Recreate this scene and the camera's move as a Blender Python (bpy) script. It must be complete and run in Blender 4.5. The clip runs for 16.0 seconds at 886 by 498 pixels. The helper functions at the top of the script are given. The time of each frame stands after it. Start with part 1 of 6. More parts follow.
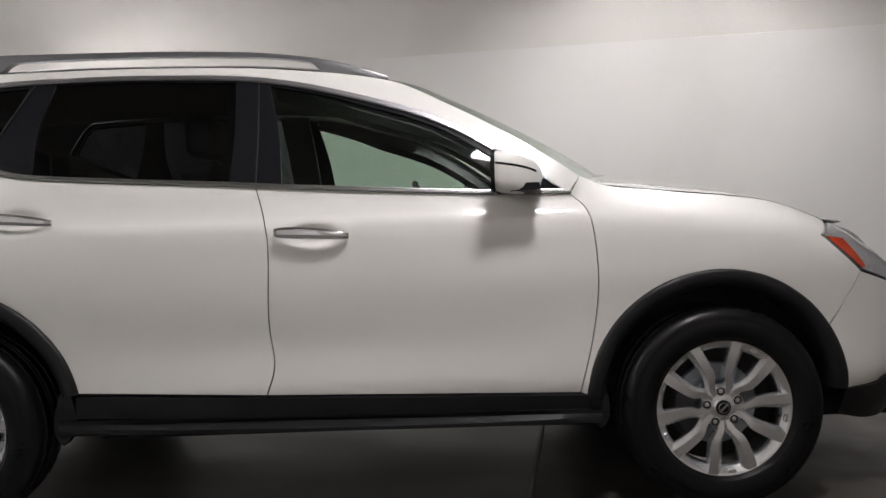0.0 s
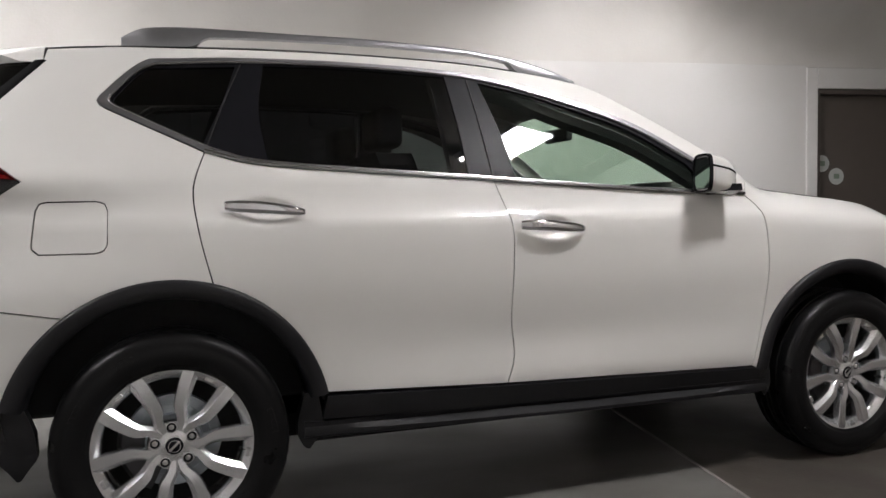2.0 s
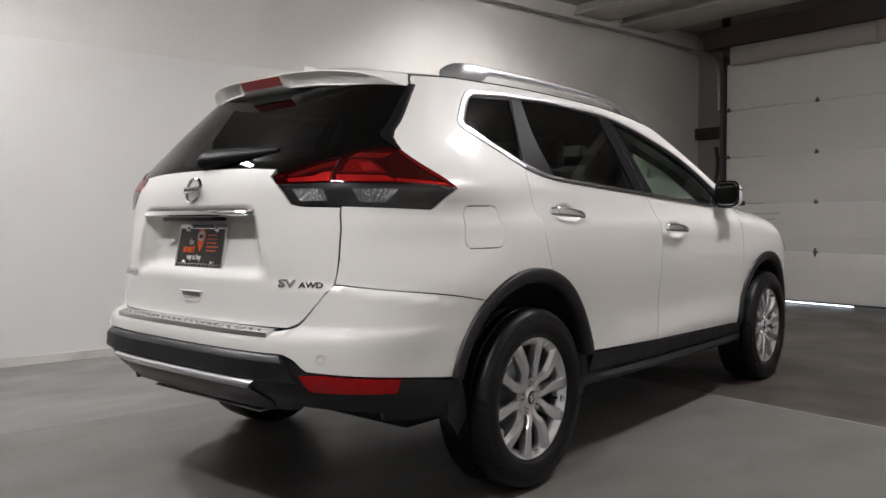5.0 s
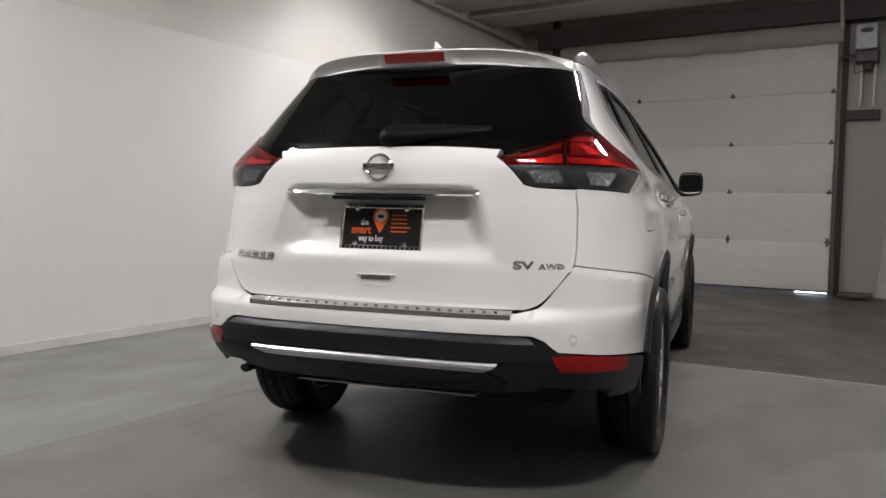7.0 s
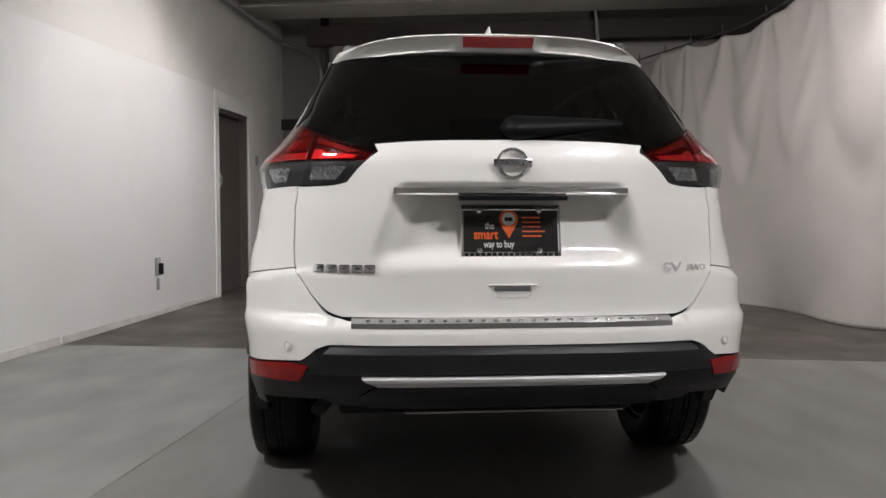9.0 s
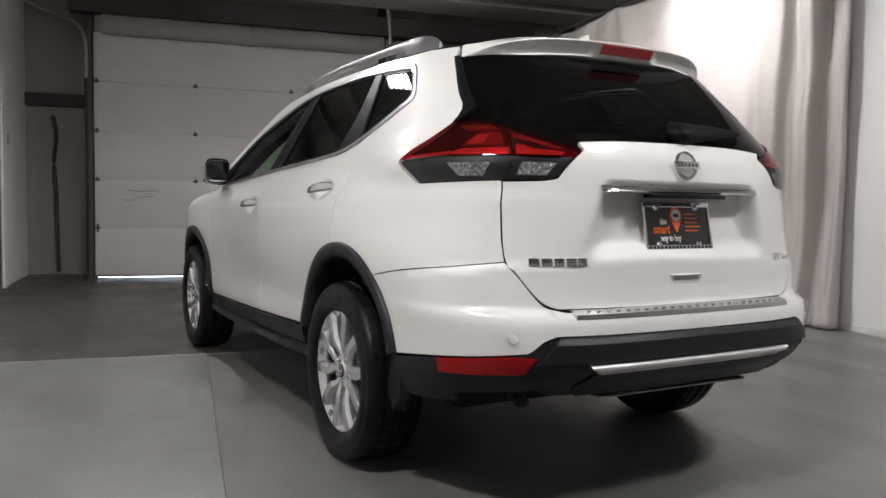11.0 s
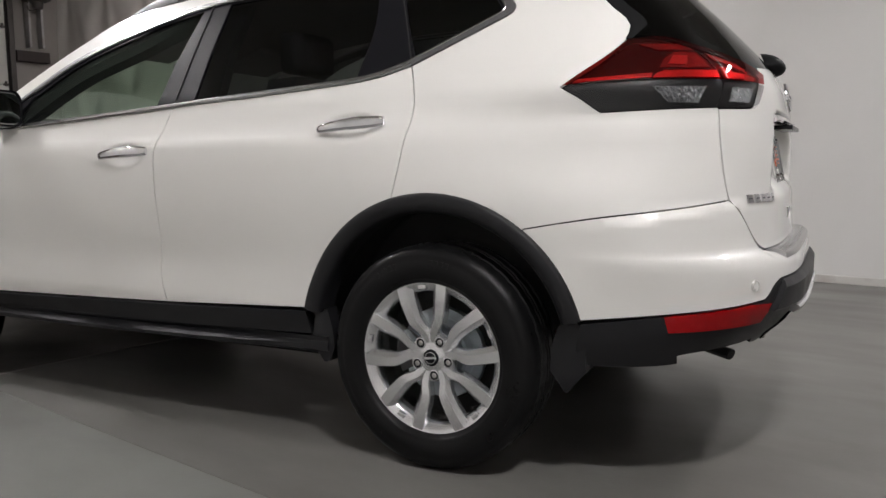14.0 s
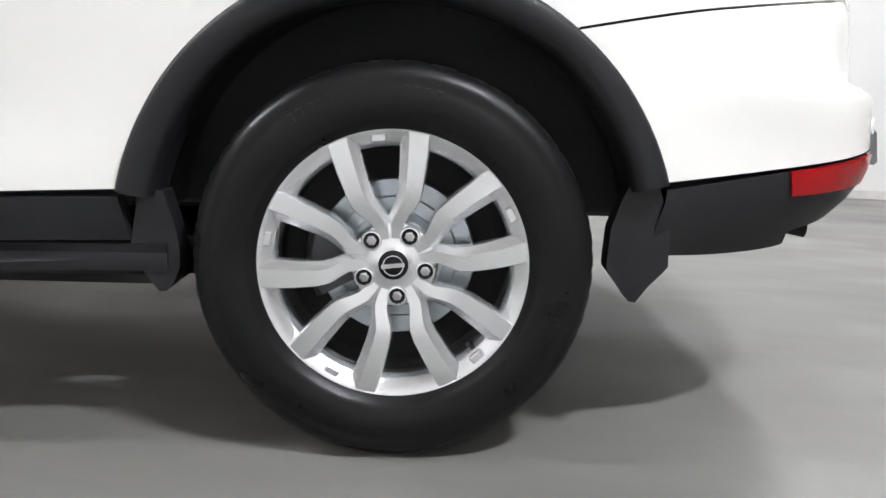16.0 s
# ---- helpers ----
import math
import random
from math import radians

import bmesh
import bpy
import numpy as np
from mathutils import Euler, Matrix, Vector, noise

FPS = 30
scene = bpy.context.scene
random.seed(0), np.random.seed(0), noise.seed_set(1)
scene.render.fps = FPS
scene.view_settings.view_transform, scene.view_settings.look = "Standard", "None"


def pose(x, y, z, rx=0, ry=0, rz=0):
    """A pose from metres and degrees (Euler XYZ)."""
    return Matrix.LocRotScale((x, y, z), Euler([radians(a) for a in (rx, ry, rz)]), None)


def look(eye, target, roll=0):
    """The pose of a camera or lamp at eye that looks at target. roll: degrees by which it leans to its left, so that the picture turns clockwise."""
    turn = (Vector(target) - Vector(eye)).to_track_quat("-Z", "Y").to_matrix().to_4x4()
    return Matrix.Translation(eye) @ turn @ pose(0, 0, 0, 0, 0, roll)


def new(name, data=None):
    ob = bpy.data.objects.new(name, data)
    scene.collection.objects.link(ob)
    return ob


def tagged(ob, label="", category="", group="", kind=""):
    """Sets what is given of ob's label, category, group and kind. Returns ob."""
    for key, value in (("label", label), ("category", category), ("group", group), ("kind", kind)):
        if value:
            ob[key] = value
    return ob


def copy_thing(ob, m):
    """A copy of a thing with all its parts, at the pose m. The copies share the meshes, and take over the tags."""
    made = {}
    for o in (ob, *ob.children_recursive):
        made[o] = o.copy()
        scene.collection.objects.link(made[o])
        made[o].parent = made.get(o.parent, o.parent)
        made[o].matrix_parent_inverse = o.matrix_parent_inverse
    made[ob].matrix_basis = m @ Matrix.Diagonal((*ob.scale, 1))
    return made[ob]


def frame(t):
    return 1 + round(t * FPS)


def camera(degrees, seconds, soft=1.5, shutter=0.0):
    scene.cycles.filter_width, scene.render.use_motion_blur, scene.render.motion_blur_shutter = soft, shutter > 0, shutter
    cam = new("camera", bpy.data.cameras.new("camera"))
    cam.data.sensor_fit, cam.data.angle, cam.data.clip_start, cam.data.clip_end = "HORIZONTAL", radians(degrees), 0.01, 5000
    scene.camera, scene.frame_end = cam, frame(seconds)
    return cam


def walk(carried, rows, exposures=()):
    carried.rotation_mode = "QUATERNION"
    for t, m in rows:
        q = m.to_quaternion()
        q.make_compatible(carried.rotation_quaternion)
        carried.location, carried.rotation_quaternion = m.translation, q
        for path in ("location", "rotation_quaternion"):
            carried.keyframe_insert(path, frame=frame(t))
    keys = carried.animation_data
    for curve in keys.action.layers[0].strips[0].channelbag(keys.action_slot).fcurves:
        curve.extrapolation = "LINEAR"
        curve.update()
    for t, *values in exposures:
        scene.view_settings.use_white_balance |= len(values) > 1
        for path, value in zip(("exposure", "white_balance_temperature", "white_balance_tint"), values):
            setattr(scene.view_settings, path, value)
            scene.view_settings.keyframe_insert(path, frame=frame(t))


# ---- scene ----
cam = camera(59.1, 16.0)
PATH = [
    (0, (1.705, -3.539, 1.06), (1.733, -1.542, 0.964), -1.7),
    (0.5, (1.313, -3.534, 1.03), (1.462, -1.541, 0.96), -1.6),
    (1, (0.854, -3.504, 1.006), (1.207, -1.536, 0.956), -1.3),
    (1.5, (0.426, -3.432, 1.021), (0.933, -1.499, 0.947), -1.0),
    (2, (-0.035, -3.368, 1.046), (0.654, -1.492, 0.957), -0.8),
    (2.5, (-0.452, -3.235, 1.037), (0.442, -1.448, 0.953), -1.2),
    (3, (-0.907, -3.155, 1.045), (0.16, -1.466, 0.96), -0.7),
    (3.5, (-1.33, -3.034, 1.054), (-0.108, -1.453, 0.971), -0.5),
    (4, (-1.739, -2.885, 1.046), (-0.408, -1.393, 0.974), -0.7),
    (4.5, (-2.168, -2.747, 1.076), (-0.747, -1.342, 1.0), 0.2),
    (4.7, (-2.315, -2.694, 1.056), (-0.856, -1.328, 0.982), 0.0),
    (7, (-3.394, -1.138, 1.038), (-1.518, -0.456, 0.921), 0.9),
    (7.5, (-3.409, -0.744, 0.995), (-1.475, -0.244, 0.896), -0.2),
    (8, (-3.386, -0.334, 1.026), (-1.409, -0.057, 0.899), 0.1),
    (8.5, (-3.376, 0.009, 1.013), (-1.379, 0.068, 0.914), 0.8),
    (9, (-3.291, 0.398, 1.022), (-1.3, 0.242, 0.918), 0.0),
    (11.3, (-2.73, 2.22, 1.02), (-1.045, 1.151, 0.895), 0.8),
    (11.5, (-2.635, 2.34, 1.027), (-0.986, 1.215, 0.895), 0.6),
    (12, (-2.386, 2.627, 1.021), (-0.833, 1.374, 0.884), 0.6),
    (12.5, (-2.096, 2.863, 1.009), (-0.665, 1.471, 0.88), 0.6),
    (13, (-1.76, 2.987, 1.004), (-0.473, 1.463, 0.863), 0.0),
    (13.5, (-1.401, 3.037, 0.96), (-0.296, 1.378, 0.799), -0.1),
    (14, (-1.122, 2.952, 0.948), (-0.207, 1.187, 0.73), -0.6),
    (14.5, (-0.806, 2.842, 0.902), (-0.144, 0.971, 0.655), 0.7),
    (15, (-0.472, 2.666, 0.844), (-0.137, 0.715, 0.555), 2.1),
    (15.5, (-0.244, 2.404, 0.761), (-0.135, 0.437, 0.415), 1.9),
    (16, (-0.082, 2.208, 0.643), (-0.088, 0.245, 0.26), 1.4),
]
walk(cam, [(t, look(eye, target, roll)) for t, eye, target, roll in PATH],
     exposures=[(0, -0.12, 6440, 10), (3.5, 0.06, 6420, 10), (7.0, 0.10, 6430, 10), (9.0, 0.05, 6430, 10), (11.5, 0.06, 6440, 10), (13.5, 0.0, 6460, 10), (14.5, 0.15, 6400, 9), (15, 0.38, 6290, 8), (15.5, 0.80, 6170, 7), (16, 1.22, 6080, 7)])

# ---------------------------------------------------------------- world and exposure
world = bpy.data.worlds.new("world")
scene.world = world
world.use_nodes = True
world.node_tree.nodes["Background"].inputs[0].default_value = (0.75, 0.85, 1.0, 1)
world.node_tree.nodes["Background"].inputs[1].default_value = 0.3
LAMP = 190.0                                  # radiance of the LED panels

ROOM = Matrix.Rotation(radians(-11.0), 4, "Z")   # the car stands askew in the bay


# ---------------------------------------------------------------- materials
def material(name, colour, rough=0.5, metal=0.0, vary=0.0, scale=6.0, bump=0.0, bump_scale=60.0, coat=0.0, coat_rough=0.05,
             spread=0.0, stain=None, stain_scale=1.2, stain_amount=0.5, spec=0.5, stretch=None):
    """A procedural surface: a base colour, varied by noise at two scales, stains of a second colour, and fine relief."""
    m = bpy.data.materials.new(name)
    m.use_nodes = True
    nt, b = m.node_tree, m.node_tree.nodes["Principled BSDF"]
    b.inputs["Roughness"].default_value, b.inputs["Metallic"].default_value = rough, metal
    b.inputs["Coat Weight"].default_value, b.inputs["Coat Roughness"].default_value = coat, coat_rough
    b.inputs["Specular IOR Level"].default_value = spec
    b.inputs["Base Color"].default_value = (*colour, 1)
    place = nt.nodes.new("ShaderNodeTexCoord")
    if stretch:
        drawn = nt.nodes.new("ShaderNodeMapping")
        drawn.inputs["Scale"].default_value = stretch
        nt.links.new(place.outputs["Object"], drawn.inputs["Vector"])
        laid = drawn.outputs["Vector"]
    else:
        laid = place.outputs["Object"]
    if vary or stain:
        last = None
        mix = nt.nodes.new("ShaderNodeMix")
        mix.data_type = "RGBA"
        n1 = nt.nodes.new("ShaderNodeTexNoise")
        n1.inputs["Scale"].default_value, n1.inputs["Detail"].default_value = scale, 8
        nt.links.new(laid, n1.inputs["Vector"])
        nt.links.new(n1.outputs["Fac"], mix.inputs["Factor"])
        mix.inputs["A"].default_value = (*[max(0, c * (1 - vary)) for c in colour], 1)
        mix.inputs["B"].default_value = (*[min(1, c * (1 + vary)) for c in colour], 1)
        last = mix.outputs["Result"]
        if stain:
            n2 = nt.nodes.new("ShaderNodeTexNoise")
            n2.inputs["Scale"].default_value, n2.inputs["Detail"].default_value, n2.inputs["Distortion"].default_value = stain_scale, 6, 0.6
            nt.links.new(place.outputs["Object"], n2.inputs["Vector"])
            r = nt.nodes.new("ShaderNodeMapRange")
            r.inputs["From Min"].default_value, r.inputs["From Max"].default_value, r.inputs["To Max"].default_value = 0.48, 0.72, stain_amount
            nt.links.new(n2.outputs["Fac"], r.inputs["Value"])
            over = nt.nodes.new("ShaderNodeMix")
            over.data_type = "RGBA"
            over.inputs["B"].default_value = (*stain, 1)
            nt.links.new(r.outputs["Result"], over.inputs["Factor"])
            nt.links.new(last, over.inputs["A"])
            last = over.outputs["Result"]
        nt.links.new(last, b.inputs["Base Color"])
    if spread:
        n3 = nt.nodes.new("ShaderNodeTexNoise")
        n3.inputs["Scale"].default_value, n3.inputs["Detail"].default_value = scale * 0.7, 5
        nt.links.new(laid, n3.inputs["Vector"])
        r = nt.nodes.new("ShaderNodeMapRange")
        r.inputs["From Min"].default_value, r.inputs["From Max"].default_value = 0.3, 0.7
        r.inputs["To Min"].default_value, r.inputs["To Max"].default_value = max(0.02, rough - spread), min(1, rough + spread)
        nt.links.new(n3.outputs["Fac"], r.inputs["Value"])
        nt.links.new(r.outputs["Result"], b.inputs["Roughness"])
    if bump:
        n4 = nt.nodes.new("ShaderNodeTexNoise")
        n4.inputs["Scale"].default_value, n4.inputs["Detail"].default_value = bump_scale, 6
        nt.links.new(place.outputs["Object"], n4.inputs["Vector"])
        bp = nt.nodes.new("ShaderNodeBump")
        bp.inputs["Strength"].default_value, bp.inputs["Distance"].default_value = 1.0, bump
        nt.links.new(n4.outputs["Fac"], bp.inputs["Height"])
        nt.links.new(bp.outputs["Normal"], b.inputs["Normal"])
    return m


def glass(name, tint, gloss=0.02, milk=0.0, body=(0, 0, 0)):
    """A pane: it lets the tinted view through and mirrors by Fresnel."""
    m = bpy.data.materials.new(name)
    m.use_nodes = True
    nt = m.node_tree
    nt.nodes.clear()
    out, mix = nt.nodes.new("ShaderNodeOutputMaterial"), nt.nodes.new("ShaderNodeMixShader")
    clear, shine, edge = nt.nodes.new("ShaderNodeBsdfTransparent"), nt.nodes.new("ShaderNodeBsdfGlossy"), nt.nodes.new("ShaderNodeLayerWeight")
    clear.inputs["Color"].default_value = (*tint, 1)
    shine.inputs["Roughness"].default_value = gloss
    edge.inputs["Blend"].default_value = 0.5
    power, scaled = nt.nodes.new("ShaderNodeMath"), nt.nodes.new("ShaderNodeMath")
    power.operation, scaled.operation = "POWER", "MULTIPLY_ADD"
    power.inputs[1].default_value, scaled.inputs[1].default_value, scaled.inputs[2].default_value = 5.0, 0.957, 0.043
    nt.links.new(edge.outputs["Facing"], power.inputs[0])
    nt.links.new(power.outputs["Value"], scaled.inputs[0])
    nt.links.new(scaled.outputs["Value"], mix.inputs["Fac"])
    if milk:
        cloud, blend = nt.nodes.new("ShaderNodeBsdfDiffuse"), nt.nodes.new("ShaderNodeMixShader")
        cloud.inputs["Color"].default_value = (*body, 1)
        blend.inputs["Fac"].default_value = milk
        nt.links.new(clear.outputs["BSDF"], blend.inputs[1])
        nt.links.new(cloud.outputs["BSDF"], blend.inputs[2])
        nt.links.new(blend.outputs["Shader"], mix.inputs[1])
    else:
        nt.links.new(clear.outputs["BSDF"], mix.inputs[1])
    nt.links.new(shine.outputs["BSDF"], mix.inputs[2])
    nt.links.new(mix.outputs["Shader"], out.inputs["Surface"])
    return m


def glowing(name, colour, strength):
    m = bpy.data.materials.new(name)
    m.use_nodes = True
    b = m.node_tree.nodes["Principled BSDF"]
    b.inputs["Base Color"].default_value = (*colour, 1)
    b.inputs["Emission Color"].default_value = (*colour, 1)
    b.inputs["Emission Strength"].default_value = strength
    return m


PAINT = material("pearl white paint", (0.785, 0.775, 0.742), 0.40, 0.0, spec=0.35, vary=0.012, scale=900, coat=1.0, coat_rough=0.06, bump=0.00004, bump_scale=900)
CLADDING = material("black grained plastic", (0.011, 0.011, 0.0125), 0.44, vary=0.15, scale=14, bump=0.0003, bump_scale=900, spread=0.06, spec=0.3)
TRIM_BLACK = material("satin black trim", (0.009, 0.009, 0.011), 0.20, vary=0.1, scale=20, spec=0.22)
PILLAR_BLACK = material("satin black pillar foil", (0.010, 0.010, 0.012), 0.34, vary=0.1, scale=30, spec=0.06)
WIPER = material("dull black wiper plastic", (0.005, 0.005, 0.0055), 0.5, vary=0.15, scale=40, spec=0.10)
SCUFF = material("brushed stainless steel", (0.60, 0.60, 0.60), 0.26, 1.0, vary=0.05, scale=60)
BRIGHT_TRIM = material("bright satin trim", (0.62, 0.62, 0.63), 0.22, 1.0, vary=0.04, scale=40)
TRIM_GREY = material("satin grey metal trim", (0.30, 0.30, 0.31), 0.36, 0.9, vary=0.05, scale=30)
SEAL = material("black rubber seal", (0.012, 0.012, 0.012), 0.7, vary=0.2, scale=40)
SILVER = material("bright silver plastic", (0.70, 0.70, 0.71), 0.25, 0.35, vary=0.03, scale=30, coat=0.5)
CHROME = material("chrome", (0.78, 0.78, 0.80), 0.07, 1.0, vary=0.02, scale=40)
RAIL = material("silver anodised rail", (0.29, 0.29, 0.30), 0.34, 0.85, vary=0.06, scale=60)
RUBBER = material("tyre rubber", (0.0055, 0.0055, 0.0058), 0.38, vary=0.25, scale=18, bump=0.0002, bump_scale=300, spread=0.12, spec=0.20)
ALLOY = material("silver painted alloy", (0.70, 0.705, 0.715), 0.26, 0.85, vary=0.05, scale=50, coat=0.25, coat_rough=0.18)
DISC = material("bare steel disc", (0.55, 0.60, 0.64), 0.34, 0.9, vary=0.12, scale=60, bump=0.0002, bump_scale=400)
IRON = material("dull cast metal", (0.10, 0.10, 0.105), 0.55, 0.6, vary=0.2, scale=30)
DARK = material("dark underbody", (0.008, 0.008, 0.008), 0.85, vary=0.3, scale=10)
LINER = material("wheel arch felt", (0.028, 0.028, 0.029), 0.9, vary=0.3, scale=60, bump=0.001, bump_scale=200)
SEAT = material("charcoal seat cloth", (0.045, 0.045, 0.048), 0.85, vary=0.2, scale=80, bump=0.0006, bump_scale=500)
INNER = material("dark cabin plastic", (0.03, 0.03, 0.032), 0.6, vary=0.15, scale=20)
LINING = material("grey headlining cloth", (0.13, 0.127, 0.12), 0.9, vary=0.08, scale=50)
RED = material("red lens", (0.27, 0.003, 0.005), 0.12, vary=0.25, scale=30, coat=0.3, coat_rough=0.05, spec=0.2)
CLEAR_LENS = material("ribbed clear lens", (0.36, 0.36, 0.37), 0.28, 0.2, vary=0.5, scale=70, coat=1.0, bump=0.002, bump_scale=120)
RED_LAMP = material("red brake lens", (0.24, 0.008, 0.010), 0.12, vary=0.15, scale=60, coat=1.0, coat_rough=0.03)
RED_GLASS = glass("clear red lens", (0.60, 0.012, 0.013), 0.03, 0.20, (0.035, 0.0008, 0.001))
SMOKE_GLASS = glass("smoked clear lens", (0.58, 0.59, 0.60), 0.03, 0.20, (0.03, 0.03, 0.032))
LAMP_BACK = material("dark lamp chamber", (0.012, 0.011, 0.011), 0.45, vary=0.3, scale=40)
REFLECTOR = material("bright lamp reflector", (0.66, 0.66, 0.65), 0.35, 0.35, vary=0.35, scale=35, bump=0.0015, bump_scale=150)
REFLECTOR_DIM = material("ribbed lamp reflector", (0.24, 0.24, 0.24), 0.4, 0.3, vary=0.45, scale=45, bump=0.002, bump_scale=150)
PRISM = material("faceted lamp prism", (0.56, 0.56, 0.57), 0.2, 0.72, vary=0.6, scale=70, bump=0.010, bump_scale=80)
ORANGE = material("orange side marker", (0.50, 0.045, 0.012), 0.15, vary=0.2, scale=50, coat=1.0)
PLATE_BLACK = material("black plate print", (0.014, 0.013, 0.013), 0.3, vary=0.1, scale=60, coat=0.4)
PLATE_ORANGE = material("orange print", (0.80, 0.13, 0.025), 0.4)
PLATE_WHITE = material("white print", (0.75, 0.75, 0.73), 0.4)
FRONT_GLASS = glass("green tinted glass", (0.66, 0.78, 0.69))
DARK_GLASS = glass("privacy glass", (0.075, 0.078, 0.082))
BACK_GLASS = glass("dark rear glass", (0.035, 0.036, 0.04))
MIRROR = material("mirror glass", (0.75, 0.77, 0.78), 0.03, 1.0)

WALL = material("white wall paint", (0.70, 0.69, 0.67), 0.65, vary=0.035, scale=1.6, bump=0.0008, bump_scale=90, spread=0.12, stain=(0.56, 0.53, 0.49), stain_scale=0.7, stain_amount=0.25)
WALL_UPPER = material("chalky white blockwork paint", (0.66, 0.64, 0.605), 0.75, vary=0.05, scale=2.2, bump=0.0016, bump_scale=45, stain=(0.48, 0.45, 0.41), stain_scale=0.9, stain_amount=0.35)
BASE = material("scuffed white skirting", (0.62, 0.60, 0.57), 0.5, vary=0.08, scale=7, stain=(0.32, 0.29, 0.26), stain_scale=3, stain_amount=0.5)
FLOOR = material("grey painted concrete", (0.200, 0.203, 0.190), 0.40, vary=0.17, scale=3.4, stretch=(0.65, 1.1, 1.0), bump=0.0003, bump_scale=70, spread=0.12, stain=(0.165, 0.158, 0.146), stain_scale=1.1, stain_amount=0.7)
FLOOR_WORN = material("worn grey-brown painted concrete", (0.158, 0.153, 0.143), 0.42, vary=0.30, scale=2.6, stretch=(0.5, 1.3, 1.0), bump=0.0003, bump_scale=70, spread=0.12, stain=(0.118, 0.108, 0.098), stain_scale=0.9, stain_amount=0.75)
FLOOR_BROWN = material("worn brown concrete", (0.064, 0.055, 0.046), 0.5, vary=0.16, scale=3, bump=0.0009, bump_scale=60, spread=0.14, stain=(0.044, 0.038, 0.032), stain_scale=1.0, stain_amount=0.7)
EDGING = material("worn pale concrete edge", (0.27, 0.26, 0.245), 0.6, vary=0.2, scale=9)
JOINT = material("filled floor joint", (0.17, 0.165, 0.16), 0.8, vary=0.2, scale=30)
DOOR_PANEL = material("off-white steel door skin", (0.45, 0.435, 0.405), 0.5, vary=0.05, scale=2.4, bump=0.0004, bump_scale=200, stain=(0.40, 0.38, 0.35), stain_scale=2.1, stain_amount=0.35)
BROWN_DOOR = material("brown steel door paint", (0.085, 0.070, 0.060), 0.45, vary=0.1, scale=8)
RUST = material("red-brown primed steel", (0.020, 0.0105, 0.0085), 0.6, vary=0.25, scale=9, bump=0.0008, bump_scale=60)
STEEL = material("galvanised steel", (0.34, 0.33, 0.32), 0.45, 0.6, vary=0.15, scale=16, stain=(0.14, 0.11, 0.09), stain_scale=6, stain_amount=0.5)
DARK_STEEL = material("dark greasy steel", (0.055, 0.048, 0.044), 0.5, 0.4, vary=0.25, scale=14)
# white roof sheet, its colour lowered to grey so it bounces less light
CEILING = material("darkened white ceiling sheet", (0.30, 0.285, 0.26), 0.7, vary=0.06, scale=1.5, stain=(0.22, 0.205, 0.185), stain_scale=0.8, stain_amount=0.4)
PURLIN = material("cream painted sheet steel", (0.36, 0.34, 0.31), 0.6, vary=0.06, scale=2.5, stain=(0.20, 0.18, 0.16), stain_scale=1.6, stain_amount=0.4)
FOIL = material("dingy vinyl insulation", (0.215, 0.192, 0.175), 0.45, vary=0.06, scale=3, bump=0.004, bump_scale=9)
CLOTH = material("white plastic sheeting", (0.40, 0.375, 0.35), 0.5, vary=0.05, scale=4, bump=0.004, bump_scale=7, stain=(0.34, 0.315, 0.285), stain_scale=1.0, stain_amount=0.4)
GREY_BOX = material("grey painted motor case", (0.30, 0.30, 0.30), 0.4, vary=0.1, scale=20)
STICKER = material("faded white sticker", (0.42, 0.43, 0.42), 0.5, vary=0.1, scale=20)
GREEN_MARK = material("faded green print", (0.17, 0.22, 0.17), 0.5, vary=0.3, scale=60)
LED = glowing("led lens", (1.0, 0.965, 0.97), LAMP)
LED_WASH = glowing("led lens of the wash light", (1.0, 0.965, 0.97), LAMP * 4.4)
LED_RIGHT = glowing("led lens of the broad light", (1.0, 0.965, 0.97), LAMP * 1.15)
LED_LEFT = glowing("led lens of the far light", (1.0, 0.965, 0.97), LAMP * 2.15)
LED_BACK = glowing("led lens of the back light", (1.0, 0.965, 0.97), LAMP * 1.60)
LED_BACK_RIGHT = glowing("led lens of the other back light", (1.0, 0.965, 0.97), LAMP * 1.35)
DAYLIGHT = glowing("daylight under the door", (0.75, 0.86, 1.0), 5.0)


# ---------------------------------------------------------------- mesh helpers
def mesh_object(name, bm, mat, smooth=True, angle=35):
    bmesh.ops.recalc_face_normals(bm, faces=bm.faces[:])
    me = bpy.data.meshes.new(name)
    bm.to_mesh(me)
    bm.free()
    me.materials.append(mat)
    if smooth:
        me.shade_smooth()
        me.set_sharp_from_angle(angle=radians(angle))
    return new(name, me)


def part(name, bm, mat, parent=None, label="", smooth=True, angle=35):
    ob = mesh_object(name, bm, mat, smooth, angle)
    if parent is not None:
        ob.parent = parent
    if label:
        tagged(ob, label)
    return ob


def box_bm(x0, x1, y0, y1, z0, z1, bevel=0.0, segs=2, bm=None):
    b = bmesh.new()
    bmesh.ops.create_cube(b, size=1)
    for v in b.verts:
        v.co = ((x0 + x1) / 2 + v.co.x * (x1 - x0), (y0 + y1) / 2 + v.co.y * (y1 - y0), (z0 + z1) / 2 + v.co.z * (z1 - z0))
    if bevel:
        bmesh.ops.bevel(b, geom=b.edges[:], offset=bevel, segments=segs, affect="EDGES", profile=0.6)
    return join_bm(bm, b) if bm is not None else b


